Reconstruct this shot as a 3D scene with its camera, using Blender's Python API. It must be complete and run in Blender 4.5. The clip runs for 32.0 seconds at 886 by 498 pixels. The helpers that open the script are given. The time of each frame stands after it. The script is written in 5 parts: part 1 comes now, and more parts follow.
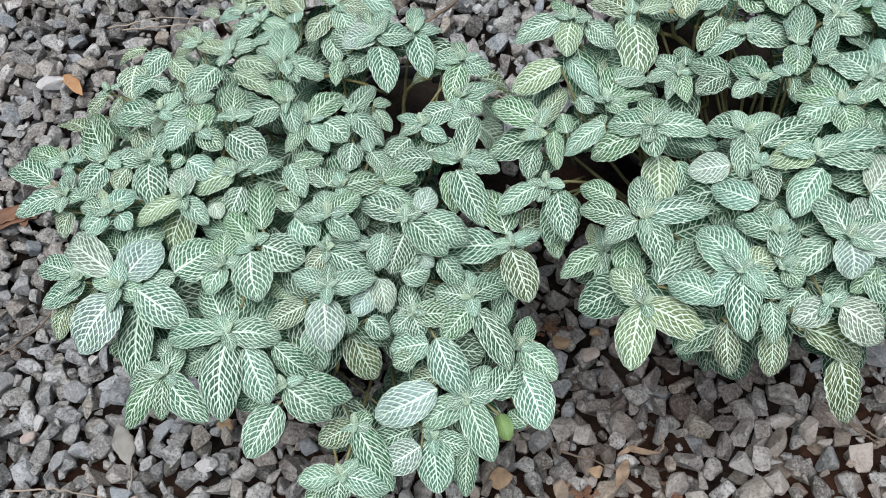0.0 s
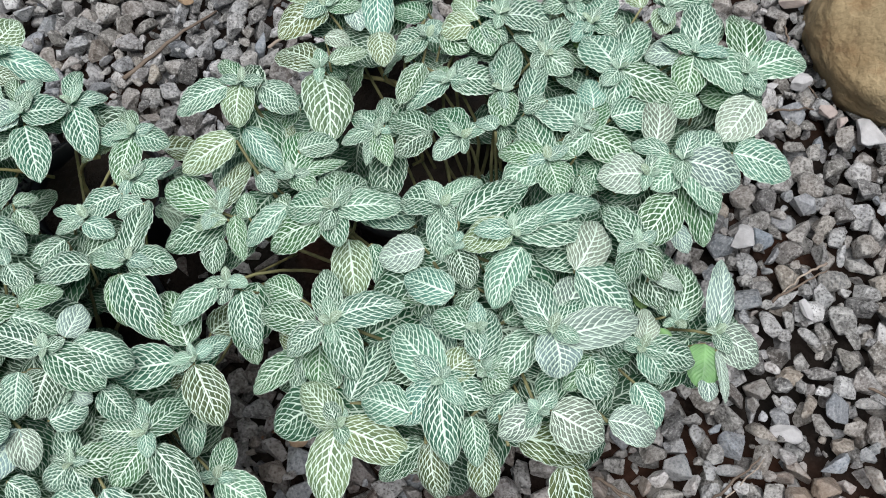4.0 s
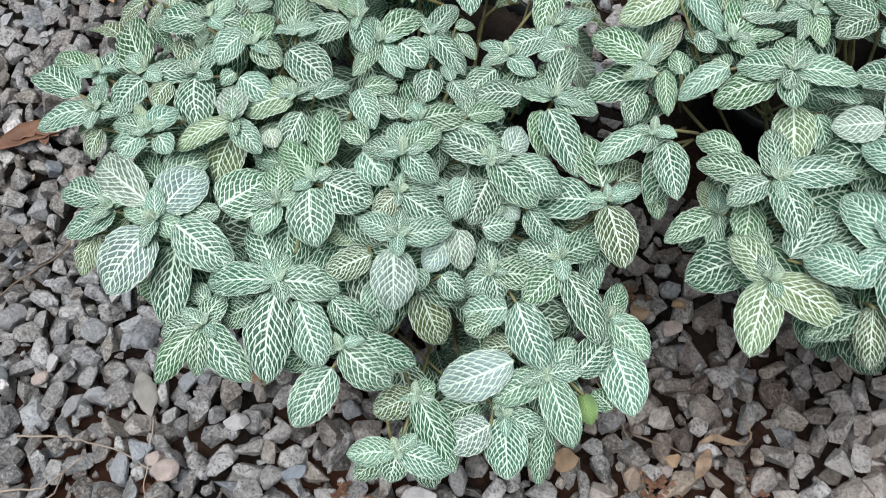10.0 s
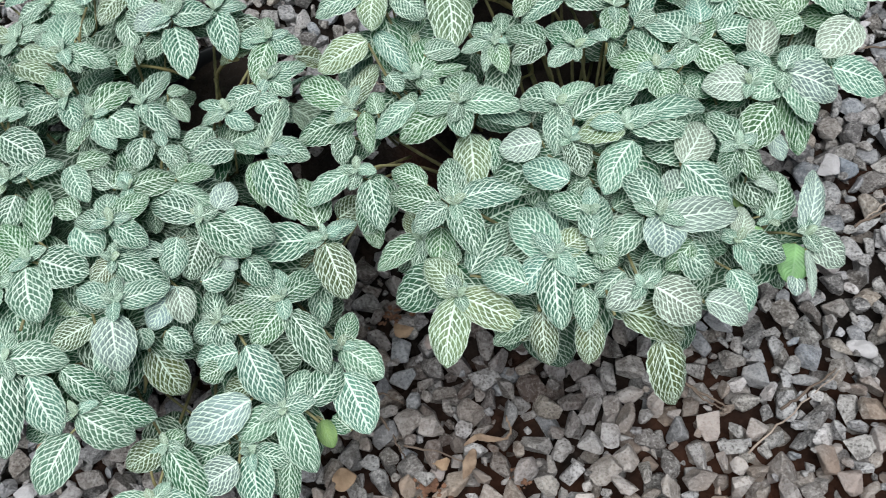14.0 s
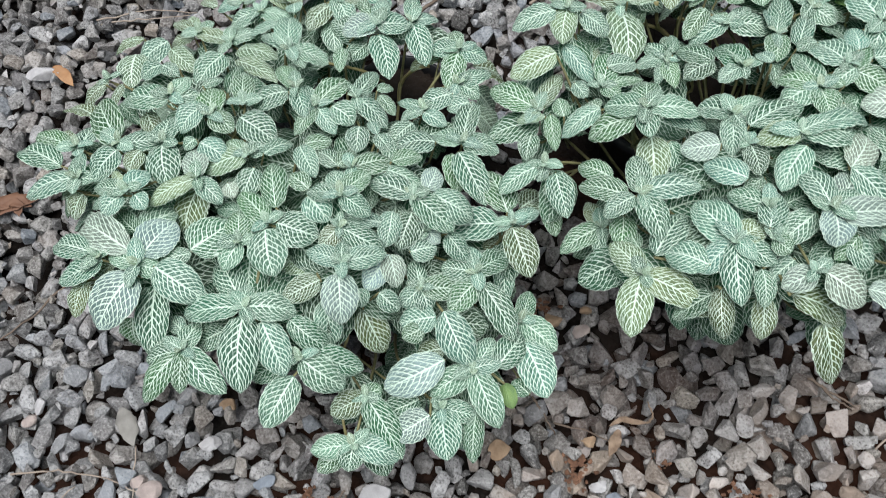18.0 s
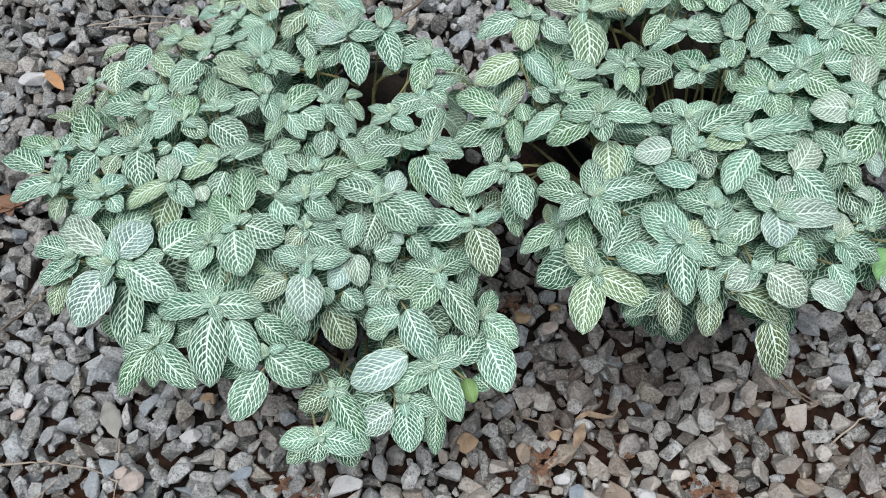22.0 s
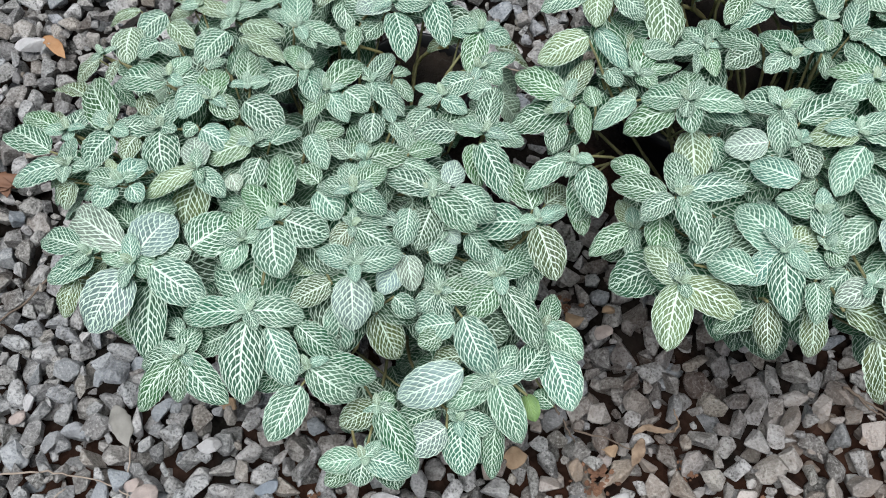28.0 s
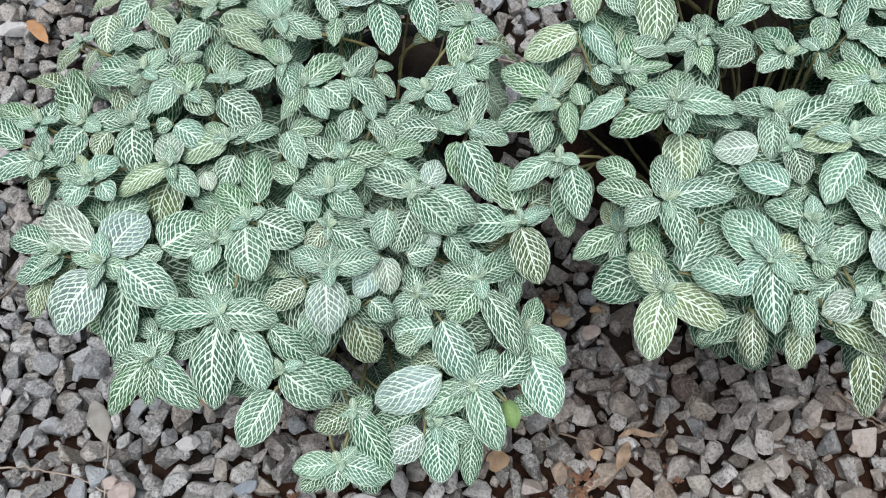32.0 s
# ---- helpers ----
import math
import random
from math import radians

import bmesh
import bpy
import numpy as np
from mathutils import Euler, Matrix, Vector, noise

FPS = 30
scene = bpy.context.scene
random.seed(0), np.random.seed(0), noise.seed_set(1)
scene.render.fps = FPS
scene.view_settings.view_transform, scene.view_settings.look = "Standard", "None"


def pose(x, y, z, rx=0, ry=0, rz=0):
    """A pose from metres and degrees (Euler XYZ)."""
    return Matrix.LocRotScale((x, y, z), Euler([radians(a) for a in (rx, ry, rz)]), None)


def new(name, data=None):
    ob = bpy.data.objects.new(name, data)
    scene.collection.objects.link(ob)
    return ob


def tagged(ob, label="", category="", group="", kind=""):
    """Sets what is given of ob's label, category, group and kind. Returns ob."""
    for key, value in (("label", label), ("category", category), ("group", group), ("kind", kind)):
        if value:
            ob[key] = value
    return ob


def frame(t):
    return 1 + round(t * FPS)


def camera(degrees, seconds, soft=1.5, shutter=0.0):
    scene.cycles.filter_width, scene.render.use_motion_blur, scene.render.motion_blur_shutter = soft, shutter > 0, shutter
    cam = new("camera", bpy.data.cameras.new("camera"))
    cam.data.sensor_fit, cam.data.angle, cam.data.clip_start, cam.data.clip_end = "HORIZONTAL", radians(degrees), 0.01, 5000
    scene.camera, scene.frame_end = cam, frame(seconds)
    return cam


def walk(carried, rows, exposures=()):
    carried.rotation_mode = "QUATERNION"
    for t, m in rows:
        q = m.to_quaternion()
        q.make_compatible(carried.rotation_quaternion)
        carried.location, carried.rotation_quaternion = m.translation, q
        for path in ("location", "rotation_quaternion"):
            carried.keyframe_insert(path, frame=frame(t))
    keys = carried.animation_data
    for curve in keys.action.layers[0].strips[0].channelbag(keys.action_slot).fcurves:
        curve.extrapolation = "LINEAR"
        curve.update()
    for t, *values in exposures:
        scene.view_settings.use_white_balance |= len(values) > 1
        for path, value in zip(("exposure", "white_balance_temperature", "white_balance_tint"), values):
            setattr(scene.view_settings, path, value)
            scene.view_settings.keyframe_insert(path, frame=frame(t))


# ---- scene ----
cam = camera(52.3, 32.0, soft=1.0, shutter=0.25)
METRES, EYE, TILT, LEAN, TURN = 1.8, 0.694, -63.57, 5.89, 0.0
ROWS = [
    (0.0, 0.0, 0.0, 0.0, 0.0, 0.0, -0.0),
    (0.5, 0.0004, -0.0093, -0.0064, 0.03, -0.28, -0.01),
    (1.0, 0.0004, -0.0277, -0.0158, -0.46, -0.46, -0.01),
    (1.5, -0.0036, -0.0353, -0.0246, -1.14, -0.2, 0.31),
    (2.0, 0.0165, -0.0166, -0.0139, -4.14, 0.07, 0.79),
    (2.5, 0.0539, -0.0, 0.0136, -7.61, 0.54, 3.11),
    (4.5, 0.0631, 0.0509, 0.03, -8.88, -1.8, 6.13),
    (5.0, 0.0367, 0.0386, 0.0136, -6.94, -2.33, 4.81),
    (5.5, 0.0117, 0.0267, 0.0026, -4.43, -2.27, 2.94),
    (6.0, -0.0013, 0.0158, -0.0064, -3.57, -2.41, 1.18),
    (6.5, -0.0078, 0.0045, -0.0144, -3.24, -1.91, 0.8),
    (7.0, -0.0108, 0.0039, -0.0154, -3.01, -1.58, 0.5),
    (7.5, -0.0169, 0.0149, -0.0094, -2.69, -1.12, -0.9),
    (8.0, -0.0187, 0.0258, 0.0089, -1.06, -0.42, -1.46),
    (8.5, -0.0217, 0.0425, 0.0249, 0.11, -0.55, -1.38),
    (9.0, -0.0248, 0.055, 0.0284, 0.56, -1.11, -2.38),
    (9.5, -0.0263, 0.0595, 0.0141, 0.58, -2.29, -3.61),
    (10.0, -0.0239, 0.0449, -0.001, 0.68, -3.28, -3.72),
    (10.5, -0.0203, 0.0287, -0.0084, 0.72, -3.66, -3.75),
    (11.0, -0.0192, 0.0285, -0.009, 0.55, -3.92, -3.54),
    (11.5, -0.0212, 0.0255, -0.01, 0.49, -3.81, -2.92),
    (12.0, -0.0229, 0.0174, -0.0118, 0.24, -3.9, -2.24),
    (12.5, -0.022, 0.0072, -0.0157, 0.17, -3.28, -2.13),
    (13.0, -0.0008, 0.0172, -0.0075, -0.59, -2.97, -0.83),
    (13.5, 0.0243, 0.0229, 0.0091, -3.07, -2.84, 1.44),
    (15.5, 0.046, -0.0073, -0.0024, -7.58, -1.91, 7.51),
    (16.0, 0.0251, -0.0244, -0.0145, -6.27, -1.57, 7.13),
    (16.5, 0.0101, -0.0266, -0.019, -5.01, -1.06, 5.63),
    (17.0, 0.0011, -0.0249, -0.0215, -4.03, -0.99, 4.38),
    (17.5, -0.0167, -0.0211, -0.0257, -3.53, -0.63, 1.9),
    (18.0, -0.0199, -0.0142, -0.0106, -2.98, 0.35, 0.46),
    (18.5, -0.02, -0.0022, -0.0005, -2.63, 0.65, 0.43),
    (19.0, -0.0201, 0.0124, 0.0082, -2.55, 0.51, -0.01),
    (19.5, -0.0249, 0.0177, 0.0088, -2.36, -0.18, -0.39),
    (20.0, -0.0171, 0.0079, 0.0012, -2.16, -0.57, -0.39),
    (20.5, -0.0096, -0.0031, -0.0042, -2.29, -0.65, -0.42),
    (21.0, -0.0098, -0.016, -0.0077, -2.41, -0.67, -0.17),
    (21.5, -0.0028, -0.0285, -0.0103, -2.21, -0.42, -0.17),
    (22.0, -0.001, -0.0286, -0.0089, -2.11, 0.06, 0.52),
    (22.5, 0.0212, -0.021, 0.0018, -3.19, 0.3, 1.61),
    (23.0, 0.0468, -0.0218, 0.0182, -5.38, 0.92, 5.06),
    (23.5, 0.0494, -0.0148, 0.0221, -6.32, 1.36, 6.6),
    (24.0, 0.0377, -0.0154, 0.0116, -6.5, 1.21, 6.79),
    (24.5, 0.0227, -0.0308, -0.0039, -5.76, 0.93, 6.6),
    (25.0, 0.0087, -0.0337, -0.0068, -4.44, 1.1, 5.27),
    (25.5, -0.0013, -0.0287, -0.0087, -3.57, 0.83, 4.52),
    (26.0, -0.011, -0.0255, -0.0099, -3.17, 0.43, 3.3),
    (26.5, -0.0151, -0.0211, 0.0004, -2.8, 0.29, 3.11),
    (28.5, -0.0285, 0.0165, -0.0008, -3.32, -2.39, -1.09),
    (29.0, -0.0252, 0.0063, -0.0073, -3.34, -2.58, -1.05),
    (29.5, -0.0231, 0.006, -0.0055, -3.47, -2.42, -1.07),
    (30.0, -0.0224, 0.0193, 0.0096, -3.4, -2.32, -1.05),
    (30.5, -0.019, 0.0358, 0.026, -3.27, -2.27, -1.1),
    (31.0, -0.0176, 0.0393, 0.0287, -3.07, -2.48, -1.06),
    (31.5, -0.0186, 0.03, 0.0219, -2.83, -2.8, -1.16),
    (32.0, -0.0174, 0.0197, 0.0099, -2.76, -3.29, -1.11),
]
walk(cam, [(t, pose(0, 0, EYE, TILT, LEAN, TURN) @ pose(METRES * x, METRES * y, METRES * z, 90 + pitch, roll, yaw)) for t, x, y, z, yaw, pitch, roll in ROWS],
     exposures=[(0.0, 0.42, 6570.0, 9.2), (5.0, 0.42, 6620.0, 10.0), (11.0, 0.42, 6620.0, 9.6), (16.0, 0.41, 6500.0, 8.8), (18.0, 0.41, 6560.0, 9.6), (20.0, 0.42, 6540.0, 9.0),
                (22.0, 0.42, 6480.0, 7.0), (23.0, 0.42, 6430.0, 5.6), (25.0, 0.42, 6430.0, 5.6), (26.0, 0.42, 6460.0, 7.4), (30.0, 0.42, 6570.0, 8.8), (32.0, 0.42, 6620.0, 10.0)])

# ---- world, sun, exposure ----
SUN_EL, SUN_AZ = 81.0, 195.0
world = bpy.data.worlds.new("sky")
scene.world = world
world.use_nodes = True
wn, wl = world.node_tree.nodes, world.node_tree.links
sky = wn.new("ShaderNodeTexSky")
sky.sky_type, sky.sun_disc = "NISHITA", False
sky.sun_elevation, sky.sun_rotation = radians(SUN_EL), radians(SUN_AZ)
sky.air_density, sky.dust_density, sky.ozone_density = 1.0, 3.0, 1.0
wl.new(sky.outputs["Color"], wn["Background"].inputs["Color"])
wn["Background"].inputs["Strength"].default_value = 0.026
sun_data = bpy.data.lights.new("sun", "SUN")
sun_data.energy, sun_data.angle, sun_data.color = 4.0, radians(48), (0.975, 0.985, 1.0)
sun = new("sun", sun_data)
sun.matrix_world = pose(0, 0, 3, 90 - SUN_EL, 0, 180 - SUN_AZ)



# ---- node helpers ----
class Nodes:
    """A small writer of shader node trees."""

    def __init__(self, name):
        self.mat = bpy.data.materials.new(name)
        self.mat.use_nodes = True
        self.tree = self.mat.node_tree
        self.n, self.l = self.tree.nodes, self.tree.links
        self.bsdf = self.n["Principled BSDF"]
        self.out = self.n["Material Output"]

    def put(self, value, socket):
        if isinstance(value, bpy.types.NodeSocket):
            self.l.new(value, socket)
        else:
            socket.default_value = value

    def math(self, op, a, b=0.0, c=0.0, clamp=False):
        m = self.n.new("ShaderNodeMath")
        m.operation, m.use_clamp = op, clamp
        for v, s in zip((a, b, c), m.inputs):
            self.put(v, s)
        return m.outputs[0]

    def noise(self, vector, scale, detail=3.0, rough=0.55, distort=0.0):
        t = self.n.new("ShaderNodeTexNoise")
        self.put(vector, t.inputs["Vector"])
        for k, v in (("Scale", scale), ("Detail", detail), ("Roughness", rough), ("Distortion", distort)):
            self.put(v, t.inputs[k])
        return t.outputs["Fac"]

    def cells(self, vector, scale, feature="F1", output="Distance"):
        t = self.n.new("ShaderNodeTexVoronoi")
        t.feature = feature
        self.put(vector, t.inputs["Vector"])
        self.put(scale, t.inputs["Scale"])
        return t.outputs[output]

    def ramp(self, fac, stops, mode="LINEAR"):
        r = self.n.new("ShaderNodeValToRGB")
        r.color_ramp.interpolation = mode
        el = r.color_ramp.elements
        while len(el) < len(stops):
            el.new(0.5)
        for e, (p, c) in zip(el, stops):
            e.position, e.color = p, (*c, 1)
        self.put(fac, r.inputs["Fac"])
        return r.outputs["Color"]

    def span(self, v, a, b, c=0.0, d=1.0, smooth=False):
        m = self.n.new("ShaderNodeMapRange")
        m.interpolation_type = "SMOOTHSTEP" if smooth else "LINEAR"
        m.clamp = True
        for s, x in zip(m.inputs, (v, a, b, c, d)):
            self.put(x, s)
        return m.outputs[0]

    def mix(self, fac, a, b, mode="MIX"):
        m = self.n.new("ShaderNodeMix")
        m.data_type, m.blend_type = "RGBA", mode
        self.put(fac, m.inputs[0])
        for v, s in ((a, m.inputs[6]), (b, m.inputs[7])):
            self.put((*v, 1) if isinstance(v, tuple) and len(v) == 3 else v, s)
        return m.outputs[2]

    def place(self, kind="Object"):
        return self.n.new("ShaderNodeTexCoord").outputs[kind]

    def shift(self, vector, offset):
        v = self.n.new("ShaderNodeVectorMath")
        v.operation = "ADD"
        self.put(vector, v.inputs[0])
        self.put(offset, v.inputs[1])
        return v.outputs[0]

    def vec(self, x, y, z=0.0):
        v = self.n.new("ShaderNodeCombineXYZ")
        for a, s in zip((x, y, z), v.inputs):
            self.put(a, s)
        return v.outputs[0]

    def split(self, vector):
        s = self.n.new("ShaderNodeSeparateXYZ")
        self.put(vector, s.inputs[0])
        return s.outputs

    def bump(self, height, strength, distance):
        b = self.n.new("ShaderNodeBump")
        self.put(height, b.inputs["Height"])
        b.inputs["Strength"].default_value, b.inputs["Distance"].default_value = strength, distance
        self.put(b.outputs[0], self.bsdf.inputs["Normal"])
        return b.outputs[0]

    def done(self, colour, rough=0.6, spec=0.4):
        self.put(colour if not isinstance(colour, tuple) else (*colour, 1), self.bsdf.inputs["Base Color"])
        self.put(rough, self.bsdf.inputs["Roughness"])
        self.put(spec, self.bsdf.inputs["Specular IOR Level"])
        return self.mat


# ---- materials ----
def leaf_material():
    """Net-veined leaf: the object's colour is the blade's, its alpha how strong and wide the pale net is."""
    k = Nodes("net_leaf")
    info = k.n.new("ShaderNodeObjectInfo")
    rnd, blade, net = info.outputs["Random"], info.outputs["Color"], info.outputs["Alpha"]
    u, v, _ = k.split(k.place("UV"))
    seed = k.math("MULTIPLY", rnd, 37.0)
    uv3 = k.vec(u, v, seed)
    wob = k.math("SUBTRACT", k.noise(uv3, 4.0, 2.0), 0.5)
    wob2 = k.math("SUBTRACT", k.noise(k.shift(uv3, (3.1, 7.7, 1.3)), 7.0, 2.0), 0.5)
    s = k.math("SUBTRACT", k.math("MULTIPLY", u, 2.0), 1.0)
    a = k.math("ABSOLUTE", s)
    side = k.math("GREATER_THAN", s, 0.0)
    # side veins, leaving the midrib steeply and bending towards the tip
    t0 = k.math("SUBTRACT", k.math("ADD", v, k.math("MULTIPLY", wob, 0.095)),
                k.math("ADD", k.math("MULTIPLY", a, 0.27), k.math("MULTIPLY", k.math("POWER", a, 3.0), 0.15)))
    count = k.math("ADD", 8.2, k.math("MULTIPLY", rnd, 1.8))
    phi = k.math("ADD", k.math("MULTIPLY", t0, count), k.math("ADD", k.math("MULTIPLY", side, 0.37), seed))
    row = k.math("FLOOR", phi)
    mid_row = k.math("ABSOLUTE", k.math("SUBTRACT", k.math("FRACT", phi), 0.5))
    lat = k.math("DIVIDE", k.math("SUBTRACT", 0.5, mid_row), count)
    # finer cross veins, shifted from row to row
    jit = k.n.new("ShaderNodeTexWhiteNoise")
    jit.noise_dimensions = "2D"
    k.put(k.vec(row, k.math("ADD", side, seed)), jit.inputs["Vector"])
    psi = k.math("ADD", k.math("MULTIPLY", k.math("ADD", a, k.math("MULTIPLY", wob2, 0.30)), 4.6), jit.outputs["Value"])
    cro = k.math("MULTIPLY", k.math("SUBTRACT", 0.5, k.math("ABSOLUTE", k.math("SUBTRACT", k.math("FRACT", psi), 0.5))), 0.079)
    # faint veins between the rows, in some cells only
    cell = k.n.new("ShaderNodeTexWhiteNoise")
    cell.noise_dimensions = "3D"
    k.put(k.vec(row, k.math("FLOOR", psi), seed), cell.inputs["Vector"])
    sub = k.math("ADD", k.math("DIVIDE", mid_row, count), k.math("MULTIPLY", k.math("LESS_THAN", cell.outputs["Value"], 0.72), 1.0))
    mid = k.math("MULTIPLY", a, k.math("ADD", 0.20, k.math("MULTIPLY", k.math("SINE", k.math("MULTIPLY", v, 3.14)), 0.14)))
    rim = k.math("MULTIPLY", k.math("SUBTRACT", 1.0, a), 0.33)
    wide = k.math("ADD", 0.34, k.math("MULTIPLY", net, 0.50))

    def line(dist, half):
        h = k.math("MULTIPLY", wide, half)
        return k.span(dist, k.math("MULTIPLY", h, 0.45), k.math("MULTIPLY", h, 1.45), 1.0, 0.0, True)

    midline = line(mid, k.span(v, 0.0, 1.0, 0.021, 0.008))
    strong = k.math("MAXIMUM", midline, line(lat, k.span(a, 0.0, 1.0, 0.0160, 0.0120)))
    veins = k.math("MAXIMUM", strong, k.math("MULTIPLY", line(cro, 0.0078), 0.85))
    veins = k.math("MAXIMUM", veins, k.math("MULTIPLY", line(sub, 0.0050), 0.40))
    veins = k.math("MAXIMUM", veins, k.math("MULTIPLY", line(rim, 0.013), 0.70))
    veins = k.math("MULTIPLY", veins, k.span(net, 0.0, 0.7))
    # the blade swells between the veins
    swell = k.math("MULTIPLY", k.span(lat, 0.0, 0.045, 0.0, 1.0, True), k.span(mid, 0.0, 0.06, 0.0, 1.0, True))
    patch = k.noise(uv3, 2.3, 3.0)
    tone = k.mix(k.span(patch, 0.35, 0.7), k.mix(0.45, blade, (0.005, 0.036, 0.018), "MIX"), blade)
    grain = k.noise(uv3, 60.0, 2.0)
    tone = k.mix(k.math("MULTIPLY", grain, 0.05), tone, (0.30, 0.46, 0.37))
    pale = k.mix(0.92, blade, (0.71, 0.86, 0.73))
    pale = k.mix(k.span(k.noise(uv3, 3.0, 2.0), 0.3, 0.75, 0.0, 0.35), pale, (0.56, 0.80, 0.64))
    colour = k.mix(veins, tone, pale)
    k.bump(k.math("ADD", swell, k.math("MULTIPLY", grain, 0.15)), 0.5, 0.0007)
    k.done(colour, k.span(patch, 0.3, 0.7, 0.44, 0.58), 0.34)
    k.bsdf.inputs["Sheen Weight"].default_value = 0.03
    k.bsdf.inputs["Sheen Roughness"].default_value = 0.5
    k.bsdf.inputs["Sheen Tint"].default_value = (0.85, 1.0, 0.92, 1)
    tr = k.n.new("ShaderNodeBsdfTranslucent")
    k.put(k.mix(0.5, colour, (0.16, 0.52, 0.16), "MIX"), tr.inputs["Color"])
    mx = k.n.new("ShaderNodeMixShader")
    mx.inputs[0].default_value = 0.11
    k.l.new(k.bsdf.outputs[0], mx.inputs[1])
    k.l.new(tr.outputs[0], mx.inputs[2])
    k.l.new(mx.outputs[0], k.out.inputs["Surface"])
    return k.mat


def stone_material(name, per_island):
    """Crushed grey rock: each piece has its own shade, with grain, specks and rusty dust in patches of the bed."""
    k = Nodes(name)
    if per_island:
        rnd = k.n.new("ShaderNodeNewGeometry").outputs["Random Per Island"]
    else:
        rnd = k.n.new("ShaderNodeObjectInfo").outputs["Random"]
    world_at = k.n.new("ShaderNodeNewGeometry").outputs["Position"]
    other = k.math("FRACT", k.math("MULTIPLY", rnd, 17.31))
    third = k.math("FRACT", k.math("MULTIPLY", rnd, 91.7))
    base = k.ramp(rnd, [(0.0, (0.068, 0.072, 0.078)), (0.14, (0.195, 0.20, 0.212)), (0.30, (0.405, 0.41, 0.41)),
                        (0.44, (0.165, 0.16, 0.15)), (0.60, (0.485, 0.505, 0.53)), (0.74, (0.35, 0.315, 0.265)),
                        (0.80, (0.28, 0.305, 0.345)), (0.90, (0.55, 0.56, 0.575)), (0.985, (0.74, 0.74, 0.76))])
    seedv = k.vec(k.math("MULTIPLY", rnd, 31.0), other, third)
    at = k.shift(world_at, seedv)
    blot = k.noise(at, 95.0, 5.0, 0.68)
    fine = k.noise(at, 430.0, 4.0, 0.7)
    speck = k.cells(at, 330.0)
    col = k.mix(k.span(blot, 0.36, 0.62), k.mix(0.66, base, (0.035, 0.030, 0.025)), k.mix(0.25, base, (0.48, 0.46, 0.43)))
    col = k.mix(k.math("MULTIPLY", k.span(fine, 0.52, 0.66), 0.65), col, (0.54, 0.53, 0.51))
    col = k.mix(k.math("MULTIPLY", k.span(fine, 0.46, 0.34), 0.75), col, (0.030, 0.026, 0.022))
    col = k.mix(k.math("MULTIPLY", k.span(speck, 0.10, 0.40, 1.0, 0.0), 0.7), col, (0.02, 0.018, 0.016))
    col = k.mix(k.math("MULTIPLY", k.span(other, 0.80, 1.0), 0.45), col, (0.24, 0.30, 0.37))
    # rusty soil dust, in patches of the bed
    x, y, _ = k.split(world_at)
    patch = k.noise(world_at, 9.0, 3.0, 0.6)
    clean = k.math("MULTIPLY", k.span(x, -0.12, -0.30), k.span(y, 0.30, 0.20))
    front = k.math("MULTIPLY", k.span(y, 0.22, 0.12), k.span(x, -0.22, -0.02))
    dust = k.math("MULTIPLY", k.span(patch, 0.36, 0.56), k.math("ADD", 0.26, k.math("MULTIPLY", front, 0.72)))
    dust = k.math("MULTIPLY", dust, k.span(third, 0.15, 0.9))
    col = k.mix(dust, col, k.mix(0.45, (0.38, 0.245, 0.155), base))
    col = k.mix(k.math("MULTIPLY", clean, k.span(other, 0.1, 1.0, 0.0, 0.40)), col, (0.36, 0.385, 0.415))
    col = k.mix(k.math("MULTIPLY", k.math("MULTIPLY", front, k.span(x, 0.38, 0.22)), k.span(other, 0.2, 1.0, 0.0, 0.36)), col, (0.38, 0.34, 0.30))
    k.bump(k.math("ADD", k.math("MULTIPLY", blot, 1.0), k.math("MULTIPLY", fine, 0.55)), 0.95, 0.0040)
    # damp stones round the roots, with a ragged outline; the plants' shade is painted in too
    damp_shade = None
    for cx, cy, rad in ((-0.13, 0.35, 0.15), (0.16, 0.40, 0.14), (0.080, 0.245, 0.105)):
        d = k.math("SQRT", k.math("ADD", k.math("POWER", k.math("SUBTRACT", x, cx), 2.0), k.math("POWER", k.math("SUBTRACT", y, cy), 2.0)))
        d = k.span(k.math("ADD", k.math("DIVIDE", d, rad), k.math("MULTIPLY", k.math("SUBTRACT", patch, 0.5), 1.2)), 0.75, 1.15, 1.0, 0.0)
        damp_shade = d if damp_shade is None else k.math("MAXIMUM", damp_shade, d)
    damp_shade = k.math("MULTIPLY", damp_shade, k.span(other, 0.0, 0.85, 1.0, 0.25))
    col = k.mix(k.math("MULTIPLY", damp_shade, 0.80), col, k.mix(0.75, col, (0.05, 0.022, 0.012)), "MIX")
    return k.done(col, k.math("SUBTRACT", k.span(fine, 0.3, 0.7, 0.78, 0.38), k.math("MULTIPLY", damp_shade, 0.12)), 0.35)


